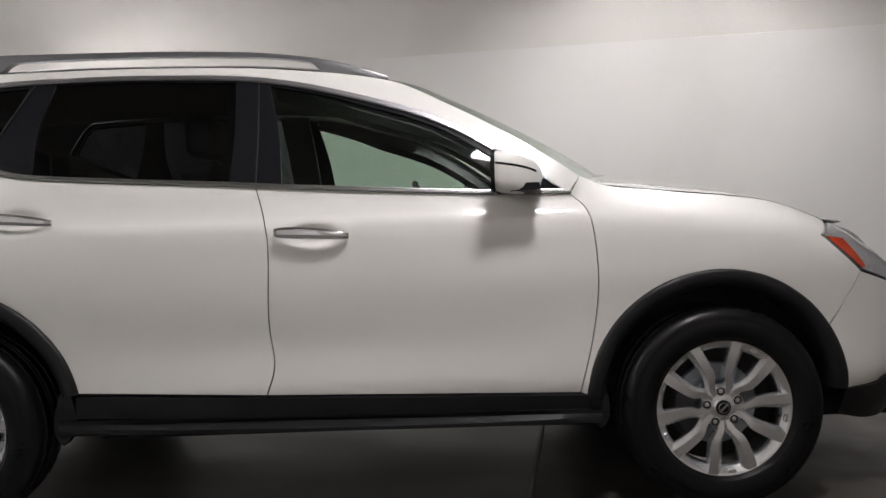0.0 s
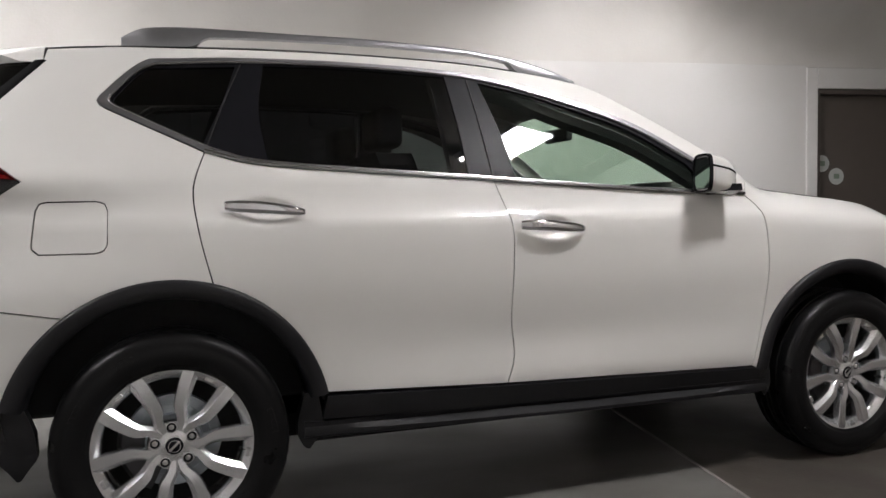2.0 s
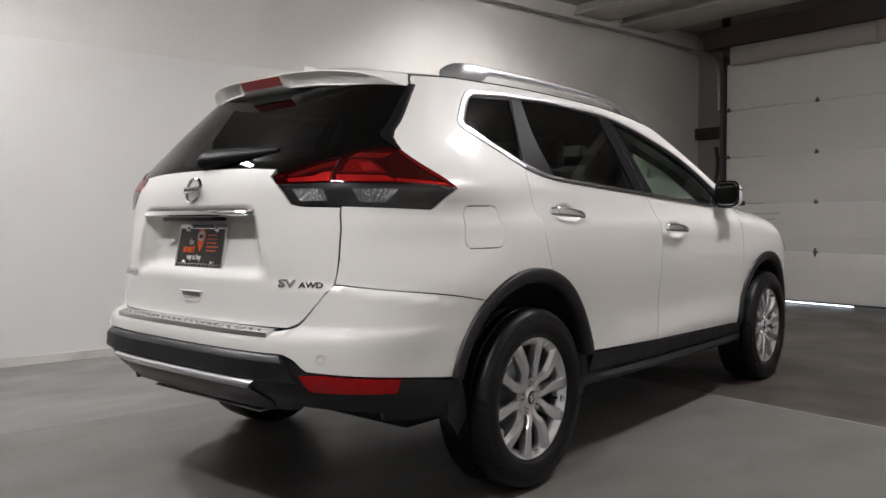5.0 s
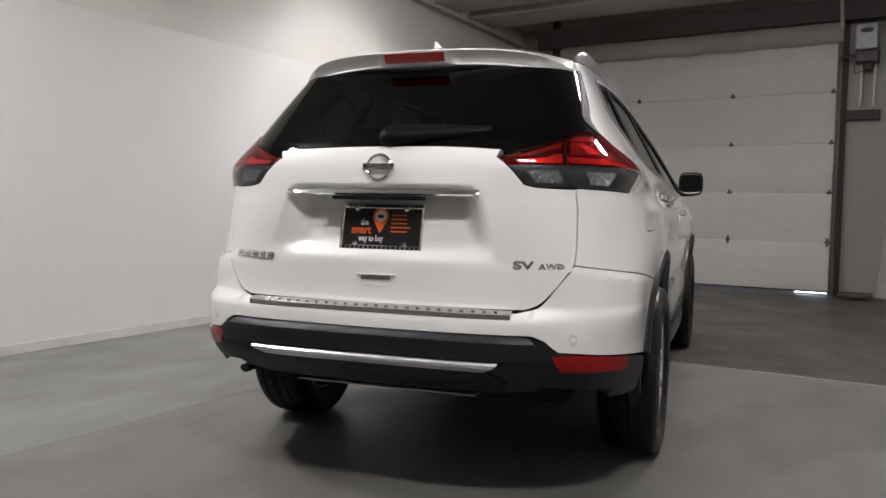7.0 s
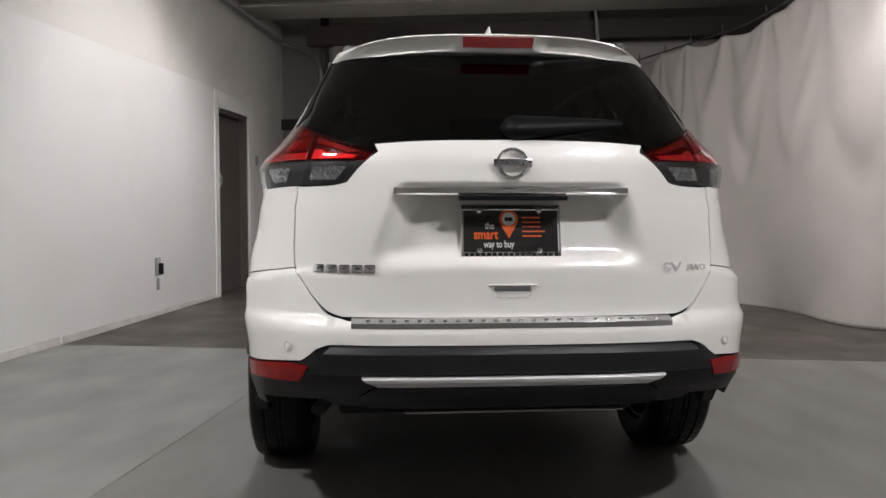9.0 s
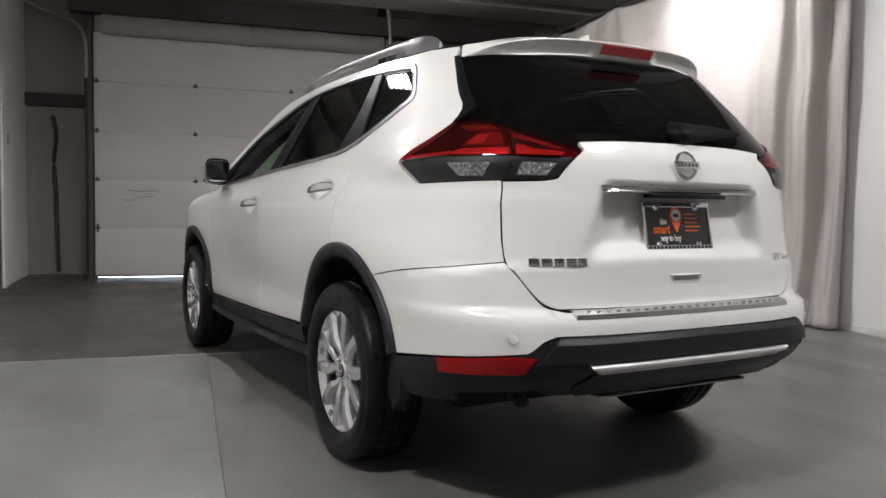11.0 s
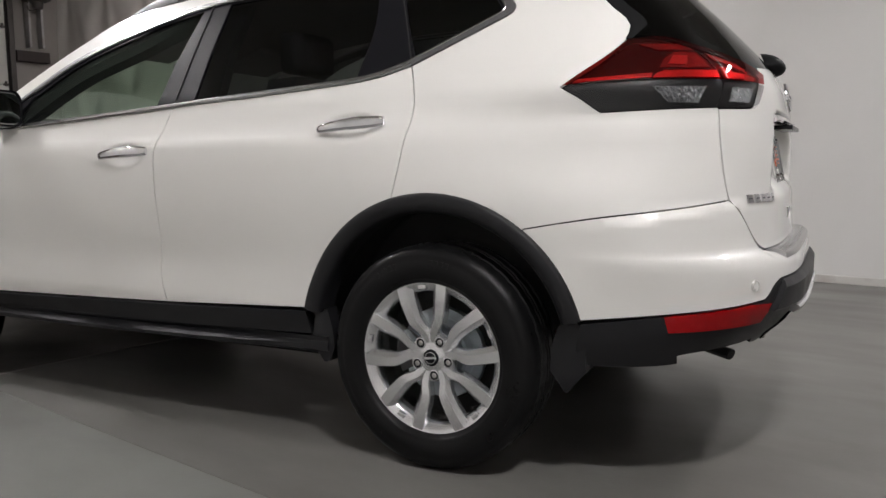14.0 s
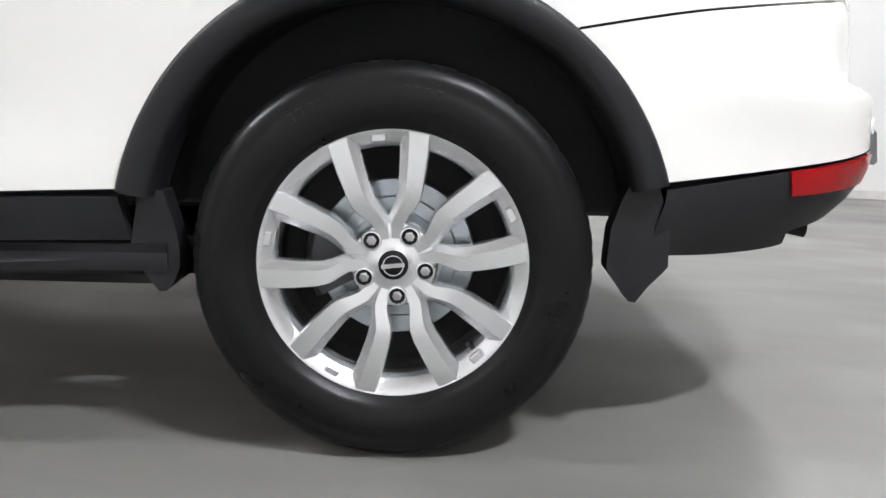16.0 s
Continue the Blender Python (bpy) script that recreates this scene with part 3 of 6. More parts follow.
for s in BOTH:
    front_door = panel("front_door", outline(belt[:3] + [L(1.10, 1.162)], gap_mid, [L(1.122, 0.444), L(2.205, 0.418)], gap_front[::-1]), PAINT, car, sides=(s,), fine=handle_fine[1:])
    rear_door = panel("rear_door", outline([L(1.10, 1.162)] + belt[3:], gap_rear, arc(*RC, RR, 75, 12), [on_arch(RC, RR, 12), L(1.122, 0.444)], gap_mid[::-1]), PAINT, car, sides=(s,), fine=handle_fine[:1])
    bar_handle(s, 0.168, 0.416, 1.080, 1.059, rear_door)
    bar_handle(s, 1.172, 1.424, 1.004, 0.987, front_door)
    panel("fender", outline(gap_front[::-1], [L(2.19, 1.108), L(2.235, 1.178)],
                            [L(2.235, 1.172)] + [L(x, float(HOODLINE(x)) - 0.004) for x in (2.34, 2.5, 2.7, 2.9, 3.05, 3.13)],
                            [L(3.13, 0.985), L(3.06, 0.940)], [L(3.06, 0.940), L(3.20, 0.812)], [L(3.20, 0.812), on_arch(FC, FR, 33)],
                            arc(*FC, FR, 33, 176), [on_arch(FC, FR, 176), L(2.205, 0.418)]), PAINT, car, sides=(s,), grid=0.03)
    fuel = outline([L(-0.20, 1.098), L(-0.33, 1.096)], [L(-0.33, 1.096), L(-0.352, 1.09), L(-0.362, 1.07)], [L(-0.362, 1.07), L(-0.372, 0.985)],
                   [L(-0.372, 0.985), L(-0.372, 0.96), L(-0.355, 0.944)], [L(-0.355, 0.944), L(-0.205, 0.944)], [L(-0.205, 0.944), L(-0.18, 0.952), L(-0.170, 0.972)],
                   [L(-0.170, 0.972), L(-0.168, 1.07)], [L(-0.168, 1.07), L(-0.175, 1.09), L(-0.20, 1.098)], step=0.012)
    quarter = panel("quarter_panel", outline(gap_rear[::-1], bent((0.118, 1.254), (-0.02, 1.320), (-0.172, 1.393)), bent((-0.172, 1.393), (-0.192, 1.407), (-0.197, 1.420), (-0.190, 1.435)),
                                             bent((-0.190, 1.435), (-0.125, 1.506), (-0.080, 1.547), (-0.040, 1.572)), [L(-0.040, 1.572)] + [L(*q) for q in window_top[1:]],
                                             [L(2.19, 1.118), L(2.235, 1.172)],
                                             [L(x, float(roof_edge(x)) - 0.003) for x in (2.235, 2.1, 1.99, 1.87, 1.75, 1.66, 1.57, 1.45, 1.3, 1.0, 0.5, 0.0, -0.20, -0.340)],
                                             [L(-0.345, 1.589), L(-0.356, 1.546)], [L(-0.356, 1.546), L(-0.455, 1.440), L(-0.540, 1.360)],
                                             [L(-0.540, 1.360), L(-0.556, 1.335), L(-0.548, 1.290)], [L(-0.548, 1.290), L(-0.398, 1.156)],
                                             [L(-0.398, 1.156), L(-0.505, 1.083)], [L(-0.505, 1.083), seam_tail[0]], seam_tail,
                                             [seam_tail[-1], L(-0.684, 0.815), L(-0.50, 0.792), on_arch(RC, RR + 0.006, 128)], arc(*RC, RR, 128, 75)),
                    PAINT, car, sides=(s,), grid=0.03, holes=[fuel] if s == -1 else [])
    if s == -1:
        panel("fuel_flap", fuel, PAINT, car, "closed white fuel filler flap", sides=(s,), grid=0.03)

    # glass and trim round the side windows
    dlo = outline([L(2.19, 1.112)] + belt[1:], bent((0.118, 1.254), (-0.02, 1.320), (-0.172, 1.393)), bent((-0.172, 1.393), (-0.192, 1.407), (-0.197, 1.420), (-0.190, 1.435)),
                  bent((-0.190, 1.435), (-0.125, 1.506), (-0.080, 1.547), (-0.040, 1.572)), [L(-0.040, 1.572)] + [L(*q) for q in window_top[1:]], step=0.012)
    dlo_in = outline([L(2.165, 1.123), L(1.85, 1.130), L(1.18, 1.168), L(0.99, 1.181), L(0.685, 1.199), L(0.30, 1.226), L(0.145, 1.264)],
                     bent((0.145, 1.264), (0.0, 1.332), (-0.140, 1.400)), bent((-0.140, 1.400), (-0.158, 1.411), (-0.163, 1.421), (-0.158, 1.433)),
                     bent((-0.158, 1.433), (-0.100, 1.500), (-0.062, 1.534), (-0.020, 1.555)),
                     [L(-0.020, 1.555), L(0.262, 1.575), L(0.65, 1.580), L(1.07, 1.561), L(1.415, 1.490), L(1.735, 1.384), L(1.975, 1.246), L(2.165, 1.123)], step=0.012)
    panel("window_trim", dlo, TRIM_GREY, car, "satin grey strip round the side windows", gap=0.001, out=0.004, deep=0.02, holes=[dlo_in], sides=(s,), grid=0.03)
    q_glass = outline([L(0.115, 1.284), L(0.0, 1.340), L(-0.130, 1.405)], [L(-0.130, 1.405), L(-0.150, 1.418), L(-0.143, 1.434)],
                      [L(-0.143, 1.434), L(-0.082, 1.505), L(-0.042, 1.540)], [L(-0.042, 1.540), L(0.235, 1.560)], [L(0.235, 1.560), L(0.18, 1.42), L(0.115, 1.284)], step=0.010)
    r_glass = outline([L(1.008, 1.184), L(0.685, 1.203), L(0.315, 1.229)], [L(0.315, 1.229), L(0.30, 1.40), L(0.33, 1.569)], [L(0.33, 1.569), L(0.645, 1.573), L(0.995, 1.560)], [L(0.995, 1.560), L(1.008, 1.37), L(1.008, 1.184)])
    f_glass = outline([L(2.02, 1.132), L(1.60, 1.146), L(1.190, 1.170)], [L(1.190, 1.170), L(1.168, 1.36), L(1.125, 1.542)],
                      [L(1.125, 1.542), L(1.30, 1.507), L(1.42, 1.473), L(1.72, 1.372), L(1.95, 1.234)], [L(1.95, 1.234), L(2.02, 1.132)])
    panel("pillar_trim", dlo_in, PILLAR_BLACK, car, "satin black window pillars and frames", gap=0.0005, out=-0.002, deep=0.012, holes=[q_glass, r_glass, f_glass], sides=(s,), grid=0.03)
    for nm, pl, gm, lb in (("quarter_glass", q_glass, DARK_GLASS, "dark tinted fixed pane"), ("rear_door_glass", r_glass, DARK_GLASS, "dark tinted door pane"), ("front_door_glass", f_glass, FRONT_GLASS, "green tinted clear door pane")):
        g = panel(nm, pl, gm, car, lb, gap=0, out=-0.007, deep=0.0, sides=(s,), grid=0.05)
        if nm != "quarter_glass":
            flatten_pane(g.data, s)
        g.visible_shadow = False
    for line in ([L(1.10, 1.166), L(1.094, 1.36), L(1.080, 1.572)], [L(0.122, 1.262), L(0.185, 1.42), L(0.262, 1.588)]):
        rings = []
        for q in smooth_line(line, 0.06):
            ring = []
            for dp, o in ((-0.0022, 0.0018), (0.0022, 0.0018), (0.0022, -0.006), (-0.0022, -0.006)):
                (c,), _ = shell(np.array([q[0] + dp]), np.array([q[1]]), o)
                ring.append((c[0], s * c[1], c[2]))
            rings.append(ring)
        part("pillar_joint", rings_bm(rings), SEAL, car, "dark joint between the window frames")
    # dark lining of the windscreen pillar, behind the front pane
    rings = []
    for q in smooth_line([L(1.14, 1.556), L(1.30, 1.526), L(1.42, 1.488), L(1.72, 1.386), L(1.95, 1.250), L(2.06, 1.160)], 0.05):
        ring = []
        for dz, off in ((0.012, -0.016), (-0.030, -0.020), (-0.050, -0.045), (-0.046, -0.090), (0.000, -0.115), (0.020, -0.060)):
            (c,), _ = shell(np.array([q[0]]), np.array([q[1] + dz * float(ramp(-1.0, -1.7, q[0]))]), off)
            ring.append((c[0], s * c[1], c[2]))
        rings.append(ring)
    part("pillar_lining", rings_bm(rings), INNER, car, "dark windscreen pillar lining")
    # thin bright lip under the door panes
    lip = []
    for q in smooth_line([L(*w) for w in BELT], 0.05):
        (c,), _ = shell(np.array([q[0]]), np.array([q[1] + 0.003]), 0.006)
        lip.append((c[0], s * c[1], c[2]))
    part("belt_moulding", tube_bm(lip, 0.005, 6, 1.4), BRIGHT_TRIM, car)
    # bright inner bevel of the window surround
    bevel = []
    for q in np.vstack([dlo_in, dlo_in[:1]]):
        (c,), _ = shell(np.array([q[0]]), np.array([q[1]]), 0.0035)
        bevel.append((c[0], s * c[1], c[2]))
    part("trim_bevel", tube_bm(bevel, 0.0032, 6), BRIGHT_TRIM, car, "bright inner edge of the window surround")

    # cladding over the wheels and along the sill
    for c, r, a0, a1, nm in ((RC, RR, 12, 164, "rear_arch_trim"), (FC, FR, 4, 176, "front_arch_trim")):
        rings = []
        for k in range(49):
            a = radians(a0 + (a1 - a0) * k / 48)
            ring = []
            for rr, o in ((r + 0.004, -0.004), (r + 0.002, 0.012), (r - 0.006, 0.019), (r - 0.030, 0.019), (r - 0.046, 0.013), (r - 0.056, 0.000), (r - 0.060, -0.03), (r - 0.062, -0.07)):
                x, z = c[0] + rr * math.cos(a), c[1] + rr * math.sin(a)
                (q,), _ = shell(np.array([at_x(x, z)]), np.array([z]), o)
                ring.append((q[0], s * q[1], q[2]))
            rings.append(ring)
        part(nm, rings_bm(rings, closed_ring=False), CLADDING, car, "black plastic wheel arch trim", angle=50)
    sill = outline([on_arch(RC, RR - 0.004, 11), L(1.12, 0.440), L(2.24, 0.412)], [L(2.24, 0.412), L(2.25, 0.355)], [L(2.25, 0.355), L(1.2, 0.366), L(0.46, 0.385)], [L(0.46, 0.385), on_arch(RC, RR - 0.004, 11)])
    panel("sill_cladding", sill, CLADDING, car, "black plastic door sill cladding", gap=0.001, out=0.010, deep=0.03, sides=(s,), grid=0.05)
    rings = []
    for k in range(41):
        x = 0.40 + 1.88 * k / 40
        z = 0.362 - 0.018 * k / 40
        y = float(half_width(x, 0.40))
        e = math.sin(math.pi * min(1, 0.03 + 0.97 * k / 40) ** 0.9) ** 0.25 if 0 < k < 40 else 0.5
        g = math.sin(math.pi * min(1, max(0, (x - 0.55) / 1.62))) ** 0.5
        rings.append([(x, s * (y - 0.012), z + 0.020), (x, s * (y + 0.003), z + 0.014), (x, s * (y - 0.008 * g), z - 0.002), (x, s * (y + 0.004 + 0.026 * g), z - 0.014 - 0.008 * g), (x, s * (y + 0.002 + 0.026 * g), z - 0.034), (x, s * (y - 0.03), z - 0.048), (x, s * (y - 0.10), z - 0.055), (x, s * (y - 0.10), z + 0.02)])
    part("sill", rings_bm(rings), CLADDING, car, "lower black sill with a rounded step", angle=25)
    for x0, sign in ((-0.385, -1), (0.385, 1), (2.305, -1)):
        rings = []
        flap = ((0.506, 0.028, 0.070), (0.470, 0.012, 0.085), (0.420, -0.004, 0.098), (0.356, -0.008, 0.100), (0.346, -0.006, 0.092), (0.318, 0.016, 0.066), (0.290, 0.036, 0.046)) if x0 < 0 else \
            ((0.470, 0.020, 0.062), (0.400, 0.000, 0.074), (0.370, -0.004, 0.080), (0.335, -0.004, 0.066), (0.302, 0.010, 0.042), (0.290, 0.022, 0.032))
        for z, near, far in flap:
            rings.append([(x0 + sign * e, s * y, z) for e, y in ((near, 0.800), (far, 0.815), (far, 0.856), (near, 0.850))])
        part("mud_flap", rings_bm(rings), CLADDING, car, "black moulded mud flap")

# tailgate, rear pane and lights
tailgate = panel("tailgate", both_halves(outline([(MIDDLE, 1.236), B(0.25, 1.232), B(0.424, 1.222)], [B(0.424, 1.222), B(0.412, 1.196)], [B(0.412, 1.196), B(0.505, 1.105)], [B(0.505, 1.105), B(0.55, 1.095), B(0.664, 1.091)],
                                                 [B(0.664, 1.091), B(0.670, 1.0), B(0.672, 0.92), B(0.668, 0.838), B(0.654, 0.812)], [B(0.654, 0.812), B(0.604, 0.743), B(0.565, 0.706), B(0.52, 0.690)], [B(0.52, 0.690), B(0.25, 0.6885), (MIDDLE, 0.688)])),
                 PAINT, car, "white tailgate with a hollow for the plate", grid=0.016, gap=0.003)
pane = panel("rear_window", both_halves(outline([(MIDDLE, 1.548), B(0.30, 1.548), L(-0.356, 1.548)], [L(-0.356, 1.548), L(-0.455, 1.440), L(-0.540, 1.360)], [L(-0.540, 1.360), L(-0.556, 1.335), L(-0.548, 1.295)],
                                                [L(-0.548, 1.295), B(0.665, 1.300), B(0.60, 1.262), B(0.428, 1.2015)], [B(0.428, 1.2015), B(0.424, 1.222)], [B(0.424, 1.222), B(0.25, 1.232), (MIDDLE, 1.236)])),
             BACK_GLASS, car, "black tinted rear window", gap=0.0015, out=-0.001, deep=0.008, grid=0.03)
panel("rear_window_border", both_halves(outline([(MIDDLE, 1.546), B(0.30, 1.546), L(-0.360, 1.546)], [L(-0.360, 1.546), L(-0.457, 1.440), L(-0.540, 1.360)], [L(-0.540, 1.360), L(-0.556, 1.335), L(-0.552, 1.30)],
                                                       [L(-0.552, 1.30), B(0.662, 1.298), B(0.60, 1.260), B(0.430, 1.203)], [B(0.430, 1.203), B(0.426, 1.224)], [B(0.426, 1.224), B(0.25, 1.234), (MIDDLE, 1.238)])),
                    TRIM_BLACK, pane, "black printed border of the pane", gap=0.002, out=-0.010, deep=0.004, grid=0.03,
                    holes=[both_halves(outline([(MIDDLE, 1.515), B(0.28, 1.512), B(0.44, 1.500)], [B(0.44, 1.50), B(0.53, 1.38), B(0.56, 1.32)], [B(0.56, 1.32), B(0.545, 1.29), B(0.44, 1.262)], [B(0.44, 1.262), B(0.2, 1.262), (MIDDLE, 1.262)]))])
for s in BOTH:
    rings = []
    for q in smooth_line([L(-0.350, 1.552), L(-0.356, 1.546), L(-0.405, 1.494), L(-0.455, 1.440), L(-0.500, 1.394), L(-0.540, 1.360), L(-0.556, 1.336), L(-0.553, 1.312), L(-0.546, 1.294)], 0.02):
        ring, low = [], 0.3 + 0.7 * float(ramp(1.290, 1.350, q[1]))
        for dp, o in ((-0.009, -0.004), (-0.009, 0.0015), (-0.005, 0.0030), (0.012, 0.0040), (0.050, 0.0020), (0.054, -0.006)):
            (c,), _ = shell(np.array([q[0] + dp * low]), np.array([q[1]]), o * low if o > 0 else o)
            ring.append((c[0], s * c[1], c[2]))
        rings.append(ring)
    part("pane_fin", rings_bm(rings), WIPER, pane, "glossy black fin beside the pane", angle=40)


def fluted(name, side, ta, tb, ba, bb, zt, zb, parent, label):
    """A plate of small facets behind a lens, between two positions along the skin at its top and at its foot."""
    rows, cols = 5, 16
    bm = bmesh.new()
    net = []
    for j in range(rows + 1):
        f = j / rows
        line = []
        for i in range(cols + 1):
            g = i / cols
            p = (ta + (tb - ta) * g) * (1 - f) + (ba + (bb - ba) * g) * f
            z = zt + (zb - zt) * f
            (q,), _ = shell(np.array([p]), np.array([z]), -0.007 - 0.0055 * (i % 2) - 0.002 * ((i // 2 + j) % 2))
            line.append(bm.verts.new((q[0], side * q[1], q[2])))
        net.append(line)
    for j in range(rows):
        for i in range(cols):
            bm.faces.new((net[j][i], net[j][i + 1], net[j + 1][i + 1], net[j + 1][i]))
    part(name, bm, PRISM, parent, label, smooth=False)


for s in BOTH:
    outer_edge = outline([L(-0.552, 1.292), L(-0.398, 1.156)], [L(-0.398, 1.156), L(-0.505, 1.083)], [L(-0.505, 1.083), LAMP_SEAM[0]], LAMP_SEAM, [LAMP_SEAM[-1], B(0.655, 1.296), L(-0.552, 1.292)])
    inner_edge = outline([LAMP_SEAM[-1], B(0.60, 1.262), B(0.417, 1.197)], [B(0.417, 1.197), B(0.507, 1.106)], [B(0.507, 1.106), B(0.55, 1.097), LAMP_SEAM[0]], LAMP_SEAM)
    outer = panel("outer_tail_light", outer_edge, LAMP_BACK, car, "red and smoked grey tail light on the rear wing", sides=(s,), out=-0.017, deep=0.002, grid=0.025)
    inner_l = panel("inner_tail_light", inner_edge, LAMP_BACK, car, "red and smoked grey tail light on the tailgate", sides=(s,), out=-0.017, deep=0.002, grid=0.025)
    red_outer = outline([L(-0.552, 1.292), L(-0.403, 1.1585)], [L(-0.403, 1.1585), L(-0.56, 1.168), LAMP_SEAM[2]], LAMP_SEAM[2:], [LAMP_SEAM[-1], B(0.655, 1.296), L(-0.552, 1.292)])
    red_inner = outline([LAMP_SEAM[-1], B(0.60, 1.262), B(0.417, 1.197)], [B(0.417, 1.197), B(0.447, 1.166)], [B(0.447, 1.166), LAMP_SEAM[2]], LAMP_SEAM[2:])
    grey_outer = outline([L(-0.403, 1.155), L(-0.56, 1.166), LAMP_SEAM[2]], LAMP_SEAM[2::-1], [LAMP_SEAM[0], L(-0.505, 1.084)], [L(-0.505, 1.084), L(-0.403, 1.155)])
    grey_inner = outline([LAMP_SEAM[2], B(0.449, 1.163)], [B(0.449, 1.163), B(0.507, 1.107)], [B(0.507, 1.107), B(0.55, 1.098), LAMP_SEAM[0]], LAMP_SEAM[:3])
    for edge, mat, where, nm, lb in ((red_outer, RED_GLASS, outer, "red_lens", "glossy red lens"), (red_inner, RED_GLASS, inner_l, "red_lens", "glossy red lens"),
                                     (grey_outer, SMOKE_GLASS, outer, "smoked_lens", "smoked grey lower lens"), (grey_inner, SMOKE_GLASS, inner_l, "smoked_lens", "smoked grey lower lens")):
        lens = panel(nm, edge, mat, where, lb, sides=(s,), out=0.004, deep=0.0, gap=0.0006, grid=0.025)
        lens.visible_shadow = False
    # reflectors behind the lenses
    fluted("prism", s, B(0.612, 1.154)[0], B(0.505, 1.154)[0], B(0.628, 1.112)[0], B(0.540, 1.112)[0], 1.154, 1.111, inner_l, "faceted reversing light")
    fluted("prism", s, L(-0.640, 1.152)[0], B(0.690, 1.152)[0], L(-0.680, 1.105)[0], B(0.708, 1.105)[0], 1.152, 1.105, outer, "faceted indicator")
    for where, edge, mat, o in ((outer, outline([B(0.642, 1.181), L(-0.640, 1.181)], [L(-0.640, 1.181), L(-0.648, 1.194), L(-0.665, 1.202)], [L(-0.665, 1.202), B(0.632, 1.204)], [B(0.632, 1.204), B(0.642, 1.181)]), REFLECTOR, -0.008),
                                (outer, outline([L(-0.636, 1.180), L(-0.427, 1.171)], [L(-0.427, 1.171), L(-0.438, 1.181)], [L(-0.438, 1.181), L(-0.636, 1.194)], [L(-0.636, 1.194), L(-0.636, 1.180)]), REFLECTOR, -0.008),
                                (outer, outline([L(-0.650, 1.212), B(0.640, 1.214)], [B(0.640, 1.214), B(0.630, 1.258)], [B(0.630, 1.258), L(-0.675, 1.258), L(-0.655, 1.238)], [L(-0.655, 1.238), L(-0.650, 1.212)]), REFLECTOR_DIM, -0.010),
                                (outer, outline([L(-0.668, 1.218), L(-0.715, 1.218)], [L(-0.715, 1.218), L(-0.710, 1.246)], [L(-0.710, 1.246), L(-0.675, 1.246)], [L(-0.675, 1.246), L(-0.668, 1.218)], step=0.012), REFLECTOR, -0.006),
                                (outer, outline([B(0.690, 1.264), B(0.625, 1.264)], [B(0.625, 1.264), B(0.640, 1.282)], [B(0.640, 1.282), B(0.695, 1.282)], [B(0.695, 1.282), B(0.690, 1.264)], step=0.012), REFLECTOR_DIM, -0.008),
                                (inner_l, outline([B(0.622, 1.181), B(0.485, 1.179)], [B(0.485, 1.179), B(0.472, 1.191)], [B(0.470, 1.190), B(0.53, 1.196), B(0.57, 1.200)], [B(0.57, 1.200), B(0.590, 1.212)], [B(0.590, 1.212), B(0.612, 1.214)], [B(0.612, 1.214), B(0.622, 1.181)]), REFLECTOR, -0.008),
                                (inner_l, outline([B(0.606, 1.236), B(0.605, 1.258)], [B(0.605, 1.258), B(0.57, 1.243), B(0.47, 1.203)], [B(0.47, 1.203), B(0.50, 1.200)], [B(0.50, 1.200), B(0.56, 1.222), B(0.606, 1.236)]), REFLECTOR_DIM, -0.010)):
        panel("reflector_band", edge, mat, where, sides=(s,), out=o, deep=0.006, grid=0.018, gap=0.0)

# rear bumper
bumper = panel("rear_bumper", both_halves(outline([(MIDDLE, 0.680), B(0.25, 0.681), B(0.50, 0.684)], [B(0.50, 0.684), B(0.566, 0.702), B(0.603, 0.743)], [B(0.603, 0.743), B(0.654, 0.812), B(0.668, 0.838)], [seam_tail[-1], L(-0.684, 0.815), L(-0.50, 0.792), on_arch(RC, RR + 0.006, 128)],
                                                  arc(*RC, RR, 128, 164), [on_arch(RC, RR, 164), L(-0.69, 0.532), B(0.69, 0.558), B(0.638, 0.562)], [B(0.638, 0.562), B(0.598, 0.598)], [B(0.598, 0.598), B(0.56, 0.613), B(0.50, 0.614)], [B(0.50, 0.614), (MIDDLE, 0.612)])),
               PAINT, car, "white painted rear bumper", grid=0.02)
panel("bumper_cladding", both_halves(outline([(MIDDLE, 0.610), B(0.50, 0.611)], [B(0.50, 0.611), B(0.56, 0.610), B(0.60, 0.595)], [B(0.60, 0.595), B(0.655, 0.559)], [B(0.655, 0.559), B(0.69, 0.555), L(-0.69, 0.529), on_arch(RC, RR - 0.002, 165)],
                                             [on_arch(RC, RR - 0.002, 165), L(-0.448, 0.372)], [L(-0.448, 0.372), L(-0.60, 0.376), L(-0.72, 0.388), B(0.78, 0.412), B(0.70, 0.428)], [B(0.70, 0.428), B(0.58, 0.436)], [B(0.58, 0.436), B(0.50, 0.412), (MIDDLE, 0.405)])),
      CLADDING, car, "black plastic lower bumper", out=0.002, deep=0.05, grid=0.03)


def bumper_bar(name, mat, profile, span, label):
    """A bar along the bumper's back: profile of (height, how far proud), span gives its half length by height."""
    rings = []
    for k in range(49):
        t = -1 + 2 * k / 48
        ring = []
        for z, o in profile:
            (q,), _ = shell(np.array([at_y(t * float(span(z)), z)]), np.array([z]), o)
            ring.append(tuple(q))
        rings.append(ring)
    return part(name, rings_bm(rings), mat, bumper, label, angle=28)


